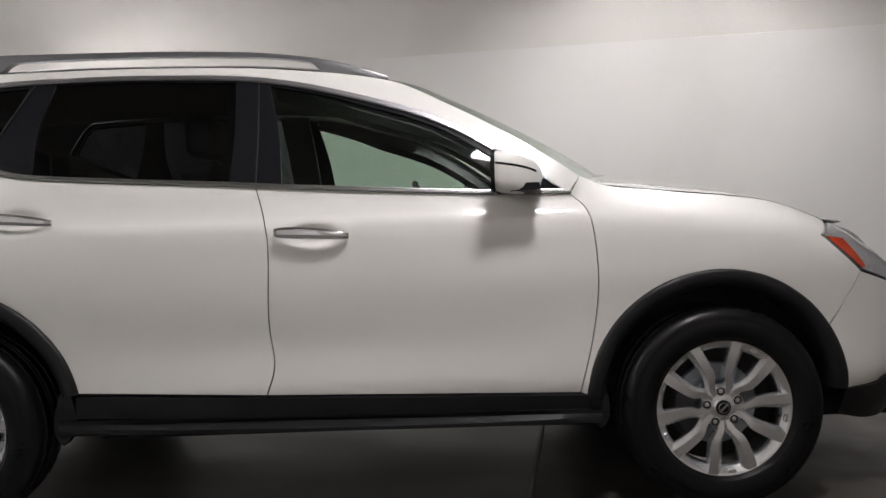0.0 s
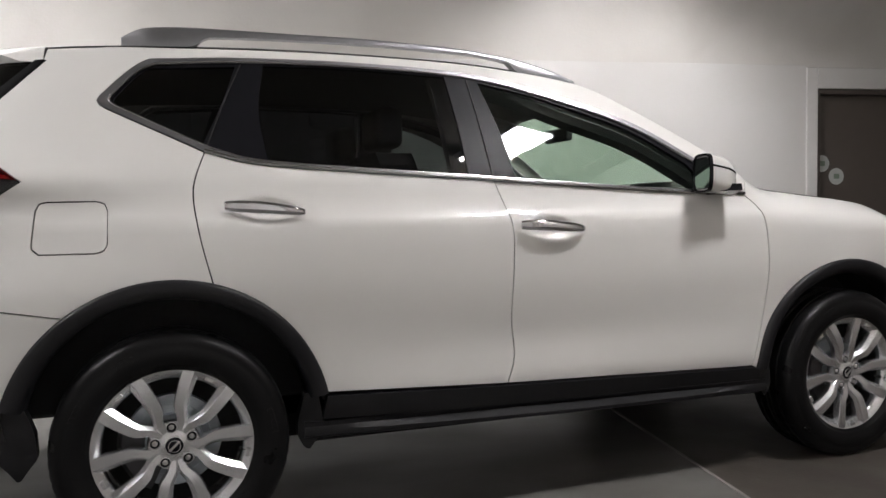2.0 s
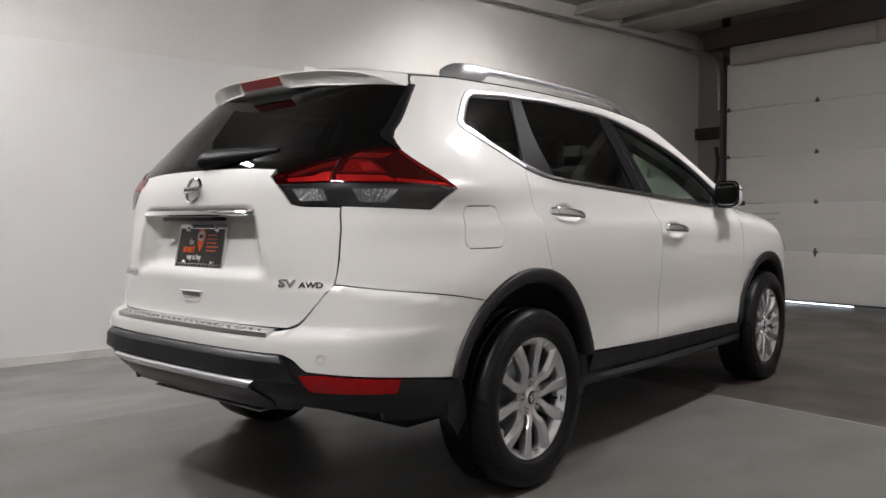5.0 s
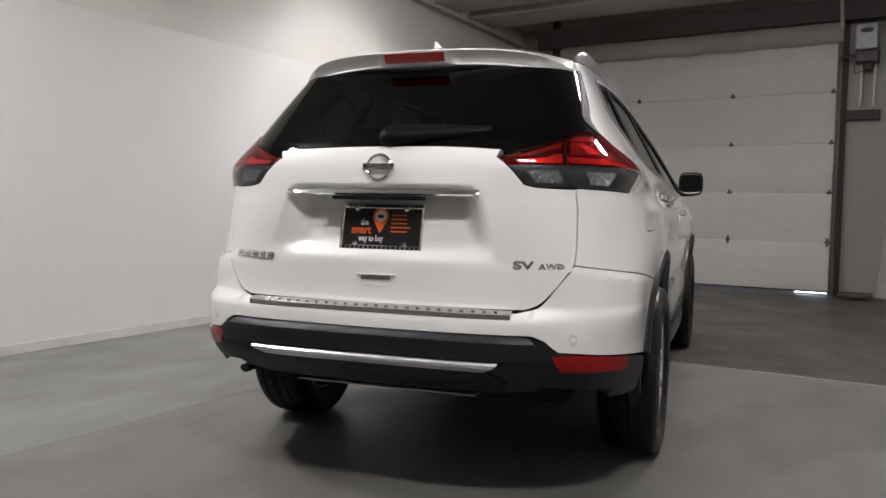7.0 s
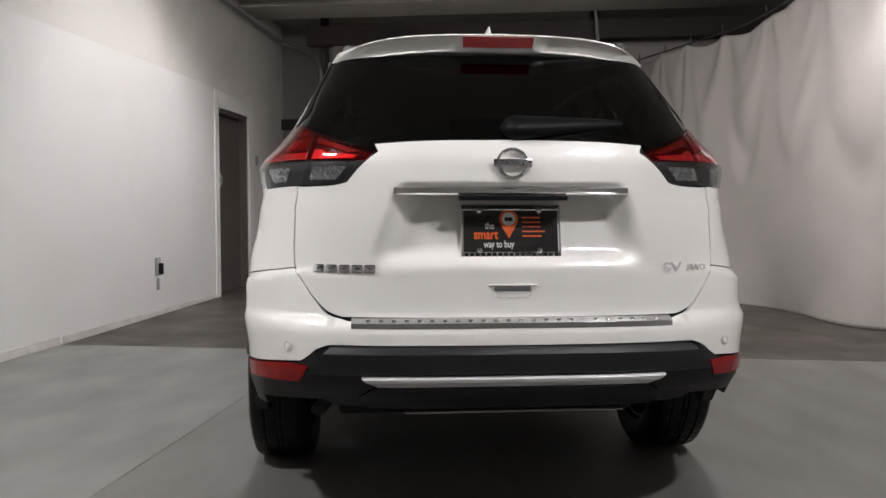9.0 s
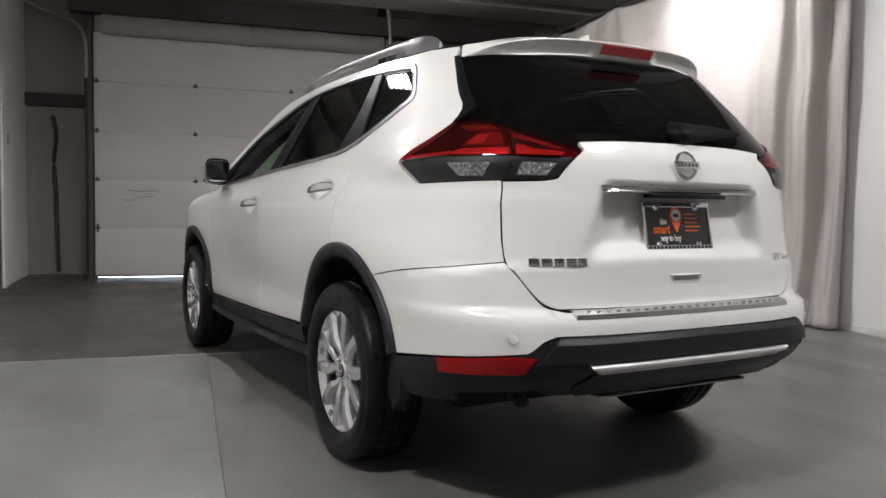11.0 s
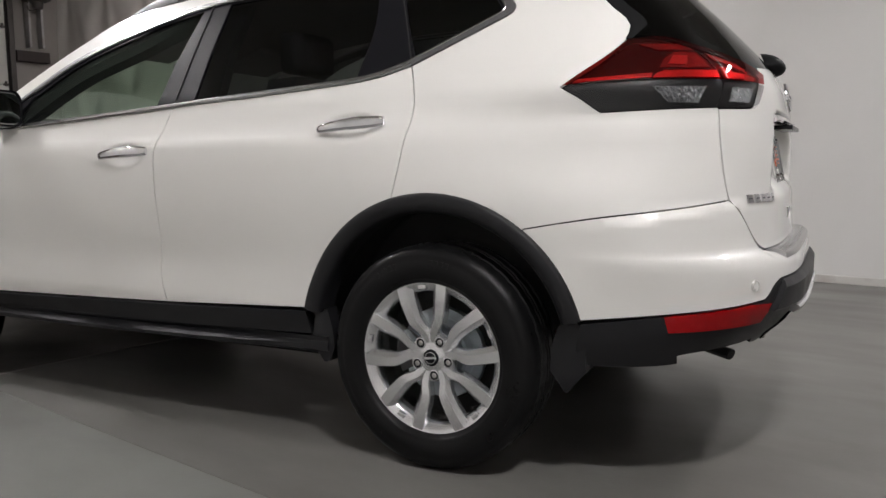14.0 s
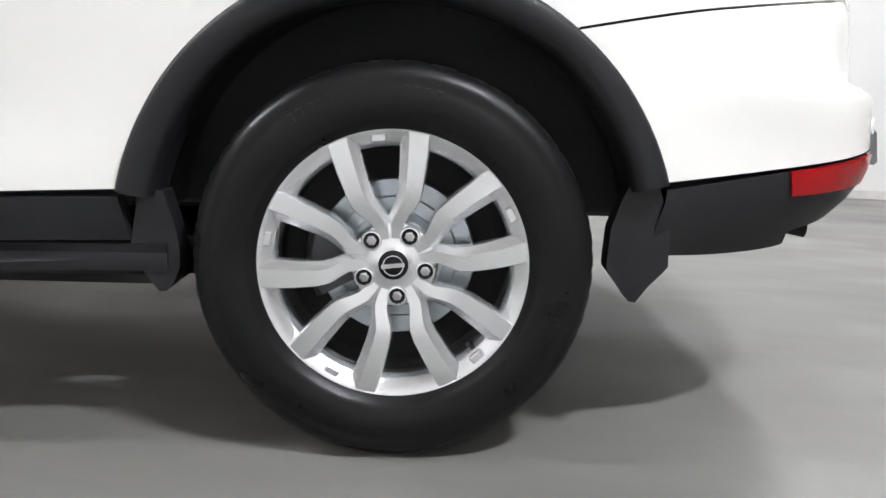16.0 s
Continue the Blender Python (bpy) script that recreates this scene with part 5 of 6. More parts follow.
# door mirrors
for s in BOTH:
    rings = []
    for k in range(17):
        u = k / 16
        x = 1.928 + 0.155 * u
        f = (1 - max(0, (u - 0.25) / 0.75) ** 2.6) ** 0.5 if u < 1 else 0.06
        f *= 0.93 + 0.07 * min(1, u / 0.12)
        h, w, zc = 0.072 * f, 0.086 * f, 1.190 - 0.022 * u
        rings.append([(x, s * (0.905 - 0.016 * u + w * np.sign(c) * abs(c) ** 0.55), zc + h * np.sign(n) * abs(n) ** 0.6) for c, n in ((math.cos(2 * math.pi * j / 28), math.sin(2 * math.pi * j / 28)) for j in range(28))])
    turned = Matrix(((1, -0.22 * s, 0, 0.22 * 0.905), (0, 0.88, 0, s * 0.905 * 0.12), (0, 0, 1, 0), (0, 0, 0, 1)))
    shape = rings_bm(rings)
    bmesh.ops.transform(shape, matrix=turned, verts=shape.verts[:])
    house = part("door_mirror", shape, PAINT, car, "white door mirror with a black foot", angle=40)
    face = bmesh.new()
    face.faces.new([face.verts.new((1.9255, s * (0.905 + 0.076 * np.sign(c) * abs(c) ** 0.5), 1.188 + 0.061 * np.sign(n) * abs(n) ** 0.55)) for c, n in ((math.cos(2 * math.pi * j / 32), math.sin(2 * math.pi * j / 32)) for j in range(32))])
    bmesh.ops.transform(face, matrix=turned, verts=face.verts[:])
    part("mirror_glass", face, MIRROR, house, "mirror glass", smooth=False)
    rim = rings_bm([[(x, s * (0.905 + w * np.sign(c) * abs(c) ** 0.5), 1.188 + h * np.sign(n) * abs(n) ** 0.55) for c, n in ((math.cos(2 * math.pi * j / 32), math.sin(2 * math.pi * j / 32)) for j in range(32))] for x, w, h in ((1.936, 0.087, 0.075), (1.922, 0.086, 0.074), (1.922, 0.078, 0.066), (1.928, 0.076, 0.064))], caps=False)
    bmesh.ops.transform(rim, matrix=turned, verts=rim.verts[:])
    part("mirror_rim", rim, TRIM_BLACK, house)
    foot = rings_bm([[(x + dx, s * y, z + dz) for dx, dz in ((-0.05, 0.012), (0.05, 0.014), (0.055, -0.012), (-0.045, -0.014))] for x, y, z in ((2.05, 0.80, 1.135), (2.035, 0.84, 1.126), (2.02, 0.87, 1.120), (2.015, 0.92, 1.122), (2.015, 0.96, 1.134))])
    part("mirror_foot", foot, TRIM_BLACK, house, "black mirror foot")
    rings = []
    for k in range(13):
        u = 0.06 + 0.84 * k / 12
        x = 1.928 + 0.155 * u
        f = (1 - max(0, (u - 0.25) / 0.75) ** 2.6) ** 0.5
        y = 0.905 - 0.016 * u + 0.086 * f * 0.955
        rings.append([(x, s * (y + d), 1.190 - 0.022 * u + 0.026 * f + h) for d, h in ((-0.012, 0.004), (0.0035, 0.004), (0.0035, -0.004), (-0.012, -0.004))])
    strip = rings_bm(rings)
    bmesh.ops.transform(strip, matrix=turned, verts=strip.verts[:])
    part("indicator", strip, TRIM_BLACK, house, "dark indicator strip")
    tri = rings_bm([[(x, s * (y + d), z) for x, y, z in ((1.99, 0.800, 1.135), (2.165, 0.822, 1.118), (1.955, 0.758, 1.262))] for d in (-0.004, 0.006)])
    part("mirror_sail", tri, TRIM_BLACK, car, "black corner piece behind the mirror", smooth=False)

# wheels
def spoke_bm(axis, lean):
    """One arm of a forked spoke, from the hub out to the lip."""
    rings = []
    for r, off, w, face, deep in ((0.040, 8.0, 0.0110, -0.0160, 0.030), (0.062, 8.5, 0.0150, -0.0130, 0.032), (0.078, 10.0, 0.0172, -0.0090, 0.034), (0.092, 13.6, 0.0188, -0.0045, 0.036), (0.105, 17.0, 0.0200, -0.0010, 0.037), (0.120, 18.9, 0.0210, 0.0014, 0.037), (0.140, 18.8, 0.0224, 0.0030, 0.036), (0.180, 17.4, 0.0246, 0.0045, 0.034), (0.215, 16.2, 0.0264, 0.0030, 0.030), (0.239, 15.4, 0.0276, 0.0010, 0.027)):
        a = radians(axis + lean * off)
        d, t = Vector((math.cos(a), 0, math.sin(a))), Vector((-math.sin(a), 0, math.cos(a)))
        c = d * r
        # a bright face towards the outside of the fork and a broad bevel towards its inside
        lo, hi = (0.36, 0.88) if lean > 0 else (0.88, 0.36)
        drop_lo, drop_hi = (0.014, 0.005) if lean > 0 else (0.005, 0.014)
        rings.append([c + t * (-w) + Vector((0, face - deep, 0)), c + t * (-w * 0.98) + Vector((0, face - drop_lo, 0)), c + t * (-w * lo) + Vector((0, face, 0)),
                      c + t * (w * hi) + Vector((0, face, 0)), c + t * (w * 0.98) + Vector((0, face - drop_hi, 0)), c + t * w + Vector((0, face - deep, 0))])
    return rings_bm(rings)


tyre_profile = [(0.222, -0.105), (0.232, -0.108), (0.255, -0.117), (0.285, -0.120), (0.315, -0.116), (0.338, -0.104), (0.350, -0.086), (0.353, -0.060), (0.346, -0.057), (0.346, -0.050), (0.354, -0.047), (0.355, -0.016), (0.348, -0.013), (0.348, -0.006), (0.355, -0.003),
                (0.355, 0.003), (0.348, 0.006), (0.348, 0.013), (0.355, 0.016), (0.354, 0.047), (0.346, 0.050), (0.346, 0.057), (0.353, 0.060), (0.350, 0.086), (0.345, 0.096), (0.338, 0.104), (0.330, 0.1095), (0.318, 0.1145), (0.312, 0.1135), (0.300, 0.1175), (0.285, 0.1200), (0.268, 0.1190), (0.255, 0.1165),
                (0.246, 0.1135), (0.241, 0.1125), (0.236, 0.1085), (0.232, 0.104), (0.222, 0.098)]


def tyre_bm():
    rings, steps = [], 240
    for i in range(steps):
        a, notch = 2 * math.pi * i / steps, (i % 4 == 0)
        ring = []
        for r0, d in tyre_profile:
            r = 0.236 + (r0 - 0.222) * 0.1165 / 0.133
            cut = 0.0022 if notch and r > 0.343 and 0.062 < abs(d) < 0.095 else 0.003 if (i % 6 == 0) and r > 0.350 else 0
            rr = r - cut
            x, z = rr * math.cos(a), rr * math.sin(a)
            ring.append((x, d * (1 + 0.05 * max(0, (-z - 0.25) / 0.1)), max(z, -0.3505)))
        rings.append(ring)
    return rings_bm(rings, closed_ring=False, caps=False, closed_path=True)


def build_wheel():
    rim_b = lathe_bm([(0.216, -0.09), (0.214, 0.02), (0.2045, 0.045), (0.2055, 0.066), (0.209, 0.076), (0.213, 0.080), (0.2275, 0.0915), (0.235, 0.0965), (0.2395, 0.0965), (0.2425, 0.091), (0.232, 0.08), (0.228, -0.09)], 96, "y", closed=True)
    wheel = part("wheel", rim_b, ALLOY, None, "silver alloy wheel with five forked spokes", angle=45)
    part("tyre", tyre_bm(), RUBBER, wheel, "black road tyre", angle=40)
    for k in range(5):
        for lean in (-1, 1):
            b = spoke_bm(90 + 72 * k, lean)
            bmesh.ops.translate(b, verts=b.verts[:], vec=(0, 0.094, 0))
            part("spoke", b, ALLOY, wheel, angle=14)
        a = radians(54 + 72 * k)
        nut = lathe_bm([(0.0, 0.021), (0.006, 0.0205), (0.0085, 0.017), (0.0105, 0.016), (0.0105, 0.0)], 6, "y")
        bmesh.ops.translate(nut, verts=nut.verts[:], vec=(0.057 * math.cos(a), 0.063, 0.057 * math.sin(a)))
        part("lug_nut", nut, STEEL, wheel)
        seat = lathe_bm([(0.0130, 0.0215), (0.0145, 0.0240), (0.0170, 0.0235), (0.0195, 0.0190), (0.0195, -0.01), (0.0130, -0.01)], 24, "y", closed=True)
        bmesh.ops.translate(seat, verts=seat.verts[:], vec=(0.057 * math.cos(a), 0.058, 0.057 * math.sin(a)))
        well = lathe_bm([(0.0, 0.0), (0.0132, 0.0), (0.0132, -0.004)], 20, "y")
        bmesh.ops.translate(well, verts=well.verts[:], vec=(0.057 * math.cos(a), 0.0797, 0.057 * math.sin(a)))
        part("nut_well", well, TRIM_BLACK, wheel)
        part("nut_seat", seat, ALLOY, wheel)
        # step between the arms at the lip
        a = radians(90 + 72 * k)
        tab = box_bm(-0.014, 0.014, -0.018, 0.0, -0.012, 0.004, 0.003, 1)
        bmesh.ops.transform(tab, matrix=Matrix.Rotation(-(a - math.pi / 2), 4, "Y") @ Matrix.Translation((0, 0.093, 0.226)), verts=tab.verts[:])
        part("lip_tab", tab, ALLOY, wheel)
    for a0, n in ((62, 5), (100, 4), (205, 5), (300, 4)):
        for k in range(n):
            rr, ring = 0.300, []
            for da in (0, 0.9, 1.8):
                a = radians(a0 + 3.4 * k + da)
                ring.append([(r * math.cos(a), d, r * math.sin(a)) for r, d in ((rr - 0.009, 0.1165), (rr - 0.008, 0.1205), (rr + 0.008, 0.1180), (rr + 0.009, 0.1135))])
            part("sidewall_mark", rings_bm(ring), RUBBER, wheel, "raised tyre marking" if k == 0 else "")
    part("hub_face", lathe_bm([(0.0265, 0.0850), (0.031, 0.0825), (0.036, 0.0795), (0.050, 0.0788), (0.066, 0.0790), (0.074, 0.0765), (0.078, 0.071), (0.079, 0.050), (0.0, 0.040)], 60), ALLOY, wheel)
    cap = part("centre_cap", lathe_bm([(0.0, 0.0895), (0.020, 0.0890), (0.0255, 0.0865), (0.027, 0.080), (0.027, 0.07)], 36), TRIM_BLACK, wheel, "black centre cap")
    part("cap_ring", lathe_bm([(0.0155, 0.0895), (0.0165, 0.0915), (0.0185, 0.0915), (0.0195, 0.0890)], 36), CHROME, cap)
    part("cap_bar", box_bm(-0.021, 0.021, 0.0895, 0.0922, -0.0042, 0.0042, 0.001, 1), CHROME, cap)
    part("brake_disc", lathe_bm([(0.0, 0.025), (0.085, 0.025), (0.088, 0.010), (0.110, 0.008), (0.112, 0.0095), (0.114, 0.008), (0.143, 0.008), (0.145, 0.005), (0.145, -0.012), (0.0, -0.012)], 64), DISC, wheel, "bare steel brake disc")
    valve = tube_bm([(0.203, 0.045, 0.0), (0.200, 0.062, 0.0), (0.196, 0.078, 0.0)], 0.0045, 8)
    bmesh.ops.transform(valve, matrix=Matrix.Rotation(radians(-54 - 36 * 5), 4, "Y"), verts=valve.verts[:])
    part("valve", valve, SEAL, wheel, "black tyre valve")
    part("backing_plate", lathe_bm([(0.0, -0.02), (0.205, -0.02), (0.212, -0.03)], 48), DARK, wheel)
    return wheel


def caliper(parent, side):
    b = rings_bm([[(r * math.cos(a), y, r * math.sin(a)) for r, y in ((0.085, 0.03), (0.150, 0.032), (0.165, 0.01), (0.165, -0.03), (0.085, -0.03))] for a in [radians(-28 + 56 * k / 8) for k in range(9)]])
    part("brake_caliper", b, IRON, parent, "dull cast brake caliper")


first = build_wheel()
first.parent = car
for n, (x, s, phase) in enumerate(((0.0, 1, 7), (2.698, 1, 20), (0.0, -1, 36), (2.698, -1, 36))):
    w = first if n == 0 else copy_thing(first, Matrix())
    w.matrix_basis = Matrix.Translation((x, s * 0.790, 0.352)) @ Matrix.Rotation(0 if s == 1 else math.pi, 4, "Z")
    for o in w.children:
        if o.name.split(".")[0] != "tyre":
            o.matrix_basis = Matrix.Rotation(radians(phase), 4, "Y") @ o.matrix_basis
    caliper(w, s)

# wheel housings, floor pan, exhaust
for x, r in ((RC[0], 0.455), (FC[0], 0.432)):
    for s in BOTH:
        rings = []
        for k in range(29):
            a = radians(6 + 168 * k / 28)
            rings.append([(x + r * math.cos(a), s * y, 0.372 + r * math.sin(a)) for y in (0.845, 0.80, 0.58)])
        part("wheel_housing", rings_bm(rings, closed_ring=False), LINER, car, "black felt wheel housing")
        b = bmesh.new()
        b.faces.new([b.verts.new((x + r * math.cos(a), s * 0.58, 0.372 + r * math.sin(a))) for a in [radians(6 + 168 * k / 28) for k in range(29)]])
        part("housing_wall", b, LINER, car, smooth=False)
for x0, x1 in ((0.455, 2.255), (3.12, 3.42)):
    part("floor_pan", box_bm(x0, x1, -0.66, 0.66, 0.250, 0.330, 0.02, 2), DARK, car, "dark floor pan")
part("floor_pan", box_bm(-0.38, 3.2, -0.56, 0.56, 0.250, 0.340, 0.02, 2), DARK, car)
part("rear_axle", tube_bm([(0.0, y, 0.335) for y in np.linspace(-0.70, 0.70, 9)], 0.045, 12), IRON, car, "dark rear axle")
part("silencer", tube_bm([(-0.60, y, 0.400) for y in np.linspace(-0.42, 0.30, 12)], [0.05] + [0.072] * 10 + [0.05], 18, 0.75), IRON, car, "dull metal exhaust silencer")
part("tailpipe", tube_bm(smooth_line([(-0.60, 0.30, 0.400), (-0.66, 0.45, 0.405), (-0.74, 0.56, 0.405), (-0.84, 0.60, 0.388)], 0.03), 0.026, 14, 0.6), DARK, car, "dull metal tailpipe")
part("heat_shield", box_bm(-0.905, -0.85, -0.36, 0.33, 0.386, 0.394, 0.003, 1), STEEL, car, "bright metal edge under the bumper")

# cabin
def front_seat(y):
    seat = part("front_seat", box_bm(1.02, 1.52, y - 0.24, y + 0.24, 0.56, 0.72, 0.06, 4), SEAT, car, "charcoal cloth front seat")
    back = rings_bm([[(1.06 - 0.22 * t + dx, y + w * sgn, 0.70 + 0.58 * t) for dx, w, sgn in ((0.05, 0.15, 1), (0.0, wd, 1), (-0.10, 0.17, 1), (-0.10, 0.17, -1), (0.0, wd, -1), (0.05, 0.15, -1))] for t, wd in ((0, 0.23), (0.3, 0.25), (0.7, 0.24), (0.92, 0.20), (1.0, 0.14))])
    part("backrest", back, SEAT, seat)
    part("headrest", box_bm(0.76, 0.87, y - 0.125, y + 0.125, 1.30, 1.46, 0.045, 4), SEAT, seat)


front_seat(0.37)
front_seat(-0.37)
bench = part("rear_seat", box_bm(0.10, 0.62, -0.55, 0.55, 0.60, 0.76, 0.06, 4), SEAT, car, "charcoal cloth rear bench")
part("backrest", rings_bm([[(0.16 - 0.24 * t + dx, w, 0.74 + 0.50 * t) for dx, w in ((0.06, -0.56), (0.06, 0.56), (-0.08, 0.56), (-0.08, -0.56))] for t in (0, 0.5, 0.95, 1.0)]), SEAT, bench)
for y in (-0.40, 0.0, 0.40):
    part("headrest", box_bm(-0.13, -0.04, y - 0.12, y + 0.12, 1.25, 1.39, 0.04, 3), SEAT, bench)
dash = rings_bm([[(x, y, z) for x, z in ((2.36, 1.07), (2.05, 1.115), (1.86, 1.08), (1.80, 0.98), (1.90, 0.75), (2.36, 0.60))] for y in np.linspace(-0.68, 0.68, 9)])
part("dashboard", dash, INNER, car, "dark dashboard")
for y in (0.37,):
    wheel_r = rings_bm([[Vector((1.70, y, 1.03)) + Matrix.Rotation(radians(-22), 3, "Y") @ Vector((0.016 * math.cos(b), (0.185 + 0.016 * math.sin(b)) * math.cos(a), (0.185 + 0.016 * math.sin(b)) * math.sin(a))) for b in [2 * math.pi * j / 8 for j in range(8)]] for a in [2 * math.pi * k / 32 for k in range(32)]], closed_path=True)
    sw = part("steering_wheel", wheel_r, INNER, car, "black steering wheel")
    part("steering_boss", box_bm(1.69, 1.76, y - 0.08, y + 0.08, 0.97, 1.08, 0.02, 2), INNER, sw)
inner_mirror = part("inner_mirror", box_bm(1.785, 1.82, -0.115, 0.115, 1.385, 1.448, 0.015, 3), INNER, car, "black inside mirror")
part("mirror_stem", tube_bm([(1.815, 0, 1.435), (1.835, 0, 1.46), (1.85, 0, 1.50)], 0.011, 8), INNER, inner_mirror)
for y0, y1 in ((0.15, 0.56), (-0.56, -0.15)):
    visor = rings_bm([[(1.50 + 0.28 * t - dz * 0.4, y, 1.520 - 0.075 * t + dz) for y, dz in ((y0, 0.0), (y0 + 0.02, 0.011), (y1 - 0.02, 0.011), (y1, 0.0), (y1 - 0.02, -0.011), (y0 + 0.02, -0.011))] for t in (0.0, 0.08, 0.5, 0.92, 1.0)])
    part("sun_visor", visor, LINING, car, "folded-up grey sun visor")
part("cabin_floor", box_bm(-0.70, 2.24, -0.56, 0.56, 0.40, 0.46, 0.01, 1), INNER, car, "dark carpeted cabin floor")
for s in BOTH:
    part("door_lining", rings_bm([[(x, s * y, z) for y, z in ((0.80, 0.50), (0.80, 0.95), (0.765, 1.07), (0.745, 1.10), (0.71, 1.06), (0.70, 0.90), (0.72, 0.50))] for x in np.linspace(0.49, 2.12, 12)]), INNER, car, "dark door lining")
    part("rear_lining", rings_bm([[(x, s * y, z) for y, z in ((0.80, 0.86), (0.80, 0.95), (0.765, 1.07), (0.745, 1.10), (0.70, 1.06), (0.70, 0.86))] for x in np.linspace(-0.35, 0.488, 8)]), INNER, car, "dark side lining")
    part("pillar_lining", rings_bm([[(x + dx, s * y, z) for dx in (-0.07, 0.07)] + [(x + dx, s * (y - 0.04), z) for dx in (0.07, -0.07)] for x, y, z in ((1.06, 0.725, 1.13), (1.04, 0.645, 1.36), (1.02, 0.545, 1.56))]), INNER, car, "dark centre pillar lining")
part("load_cover", box_bm(-0.78, -0.16, -0.62, 0.62, 1.00, 1.02, 0.005, 1), INNER, car, "dark load area cover")


# ---------------------------------------------------------------- the bay
def in_room(ob):
    ob.matrix_basis = ROOM @ ob.matrix_basis
    return ob


def setting(name, bm, mat, label, smooth=False, parent=None):
    ob = mesh_object(name, bm, mat, smooth)
    tagged(ob, label, kind="structure")
    if parent is None:
        return in_room(ob)
    ob.parent = parent
    return ob


WL, WR, UG, UT, UB = 3.27, -3.85, 6.88, 2.14, -7.0       # walls left and right, garage door's plane, change of floor, back wall
ZC = 3.55
UF = 7.52                                                    # wall behind the garage door's frame

b = box_bm(UB - 0.2, UT, 1.3130, WL + 0.2, -0.15, 0.0, 0.0018, 1)
setting("floor", b, FLOOR, "grey painted concrete floor slab, scuffed and stained")
setting("floor_2", box_bm(UB - 0.2, UT, WR - 0.2, 1.3118, -0.15, 0.0, 0.0018, 1), FLOOR_WORN, "worn grey-brown concrete floor slab, scuffed and stained")
b = bmesh.new()
lo = [(UT + 0.006, 0.0), (UG + 3.0, 0.10)]
vs = [b.verts.new(q) for q in ((lo[0][0], WR - 0.2, -0.002), (lo[1][0], WR - 0.2, 0.072), (lo[1][0], WL + 0.2, 0.072), (lo[0][0], WL + 0.2, -0.002))]
vd = [b.verts.new((v.co.x, v.co.y, -0.2)) for v in vs]
b.faces.new(vs)
b.faces.new(vd[::-1])
for i in range(4):
    b.faces.new((vs[i], vd[i], vd[(i + 1) % 4], vs[(i + 1) % 4]))
setting("floor_3", b, FLOOR_BROWN, "worn brown concrete apron before the garage door")
setting("floor_edge", box_bm(UT - 0.012, UT + 0.004, WR, WL, -0.05, 0.003, 0.001, 1), EDGING, "pale worn edging where the floor changes")
setting("floor_joint", box_bm(UB, UG, WR, WL, -0.30, -0.006), JOINT, "dark filled joints between the floor slabs")

# left wall: a smooth lower lining, rougher wall above, a doorway
D0, D1, DZ = 5.17, 6.10, 2.15
b = box_bm(UB - 0.2, D0, WL + 0.012, WL + 0.25, 0.0, ZC)
box_bm(D1, UF + 0.25, WL + 0.012, WL + 0.25, 0.0, ZC, bm=b)
box_bm(D0, D1, WL + 0.012, WL + 0.25, DZ, ZC, bm=b)
setting("wall_left", b, WALL_UPPER, "white painted wall, dull and patchy near the roof")
setting("wall_lining", box_bm(UB, D0 - 0.11, WL, WL + 0.011, 0.0, 2.36, 0.004, 2), WALL, "smooth white lining board on the wall")
b = box_bm(D0 - 0.11, D0, WL - 0.012, WL + 0.011, 0.0, 2.34, 0.004, 1)
box_bm(D1, D1 + 0.17, WL - 0.012, WL + 0.011, 0.0, 2.34, 0.004, 1, b)
box_bm(D0, D1, WL - 0.012, WL + 0.011, DZ, 2.34, 0.004, 1, b)
setting("trim", b, WALL, "white boards framing the doorway")
setting("baseboard", box_bm(UB, UT - 0.02, WL - 0.014, WL - 0.001, 0.0, 0.068, 0.004, 2), BASE, "low white skirting along the wall")
setting("baseboard_2", box_bm(UT + 0.03, D0 - 0.11, WL - 0.010, WL - 0.001, 0.0, 0.06, 0.004, 2), BASE, "dirty skirting along the wall")
door = setting("door_1", box_bm(D0 + 0.045, D1 - 0.045, WL + 0.10, WL + 0.145, 0.04, DZ - 0.045, 0.004, 1), BROWN_DOOR, "closed brown steel door in a brown frame")
b = box_bm(D0, D0 + 0.045, WL + 0.015, WL + 0.22, 0.0, DZ, 0.003, 1)
box_bm(D1 - 0.045, D1, WL + 0.015, WL + 0.22, 0.0, DZ, 0.003, 1, b)
box_bm(D0 + 0.045, D1 - 0.045, WL + 0.015, WL + 0.22, DZ - 0.045, DZ, 0.003, 1, b)
part("door_frame", b, BROWN_DOOR, door)
for u, z in ((D0 + 0.12, 1.47), (D0 + 0.27, 1.35)):
    k = lathe_bm([(0.0, -0.0022), (0.076, -0.002), (0.078, 0.0)], 28, "y")
    bmesh.ops.translate(k, verts=k.verts[:], vec=(u, WL + 0.0995, z))
    sticker = part("round_sticker", k, STICKER, door, "round pale sticker on the door")
    part("sticker_mark", box_bm(u - 0.028, u + 0.03, WL + 0.0945, WL + 0.0978, z - 0.022, z + 0.024, 0.0005, 1), GREEN_MARK, sticker)
setting("light_switch", box_bm(6.38, 6.45, WL - 0.006, WL + 0.012, 1.57, 1.69, 0.004, 2), GREY_BOX, "small grey light switch plate")

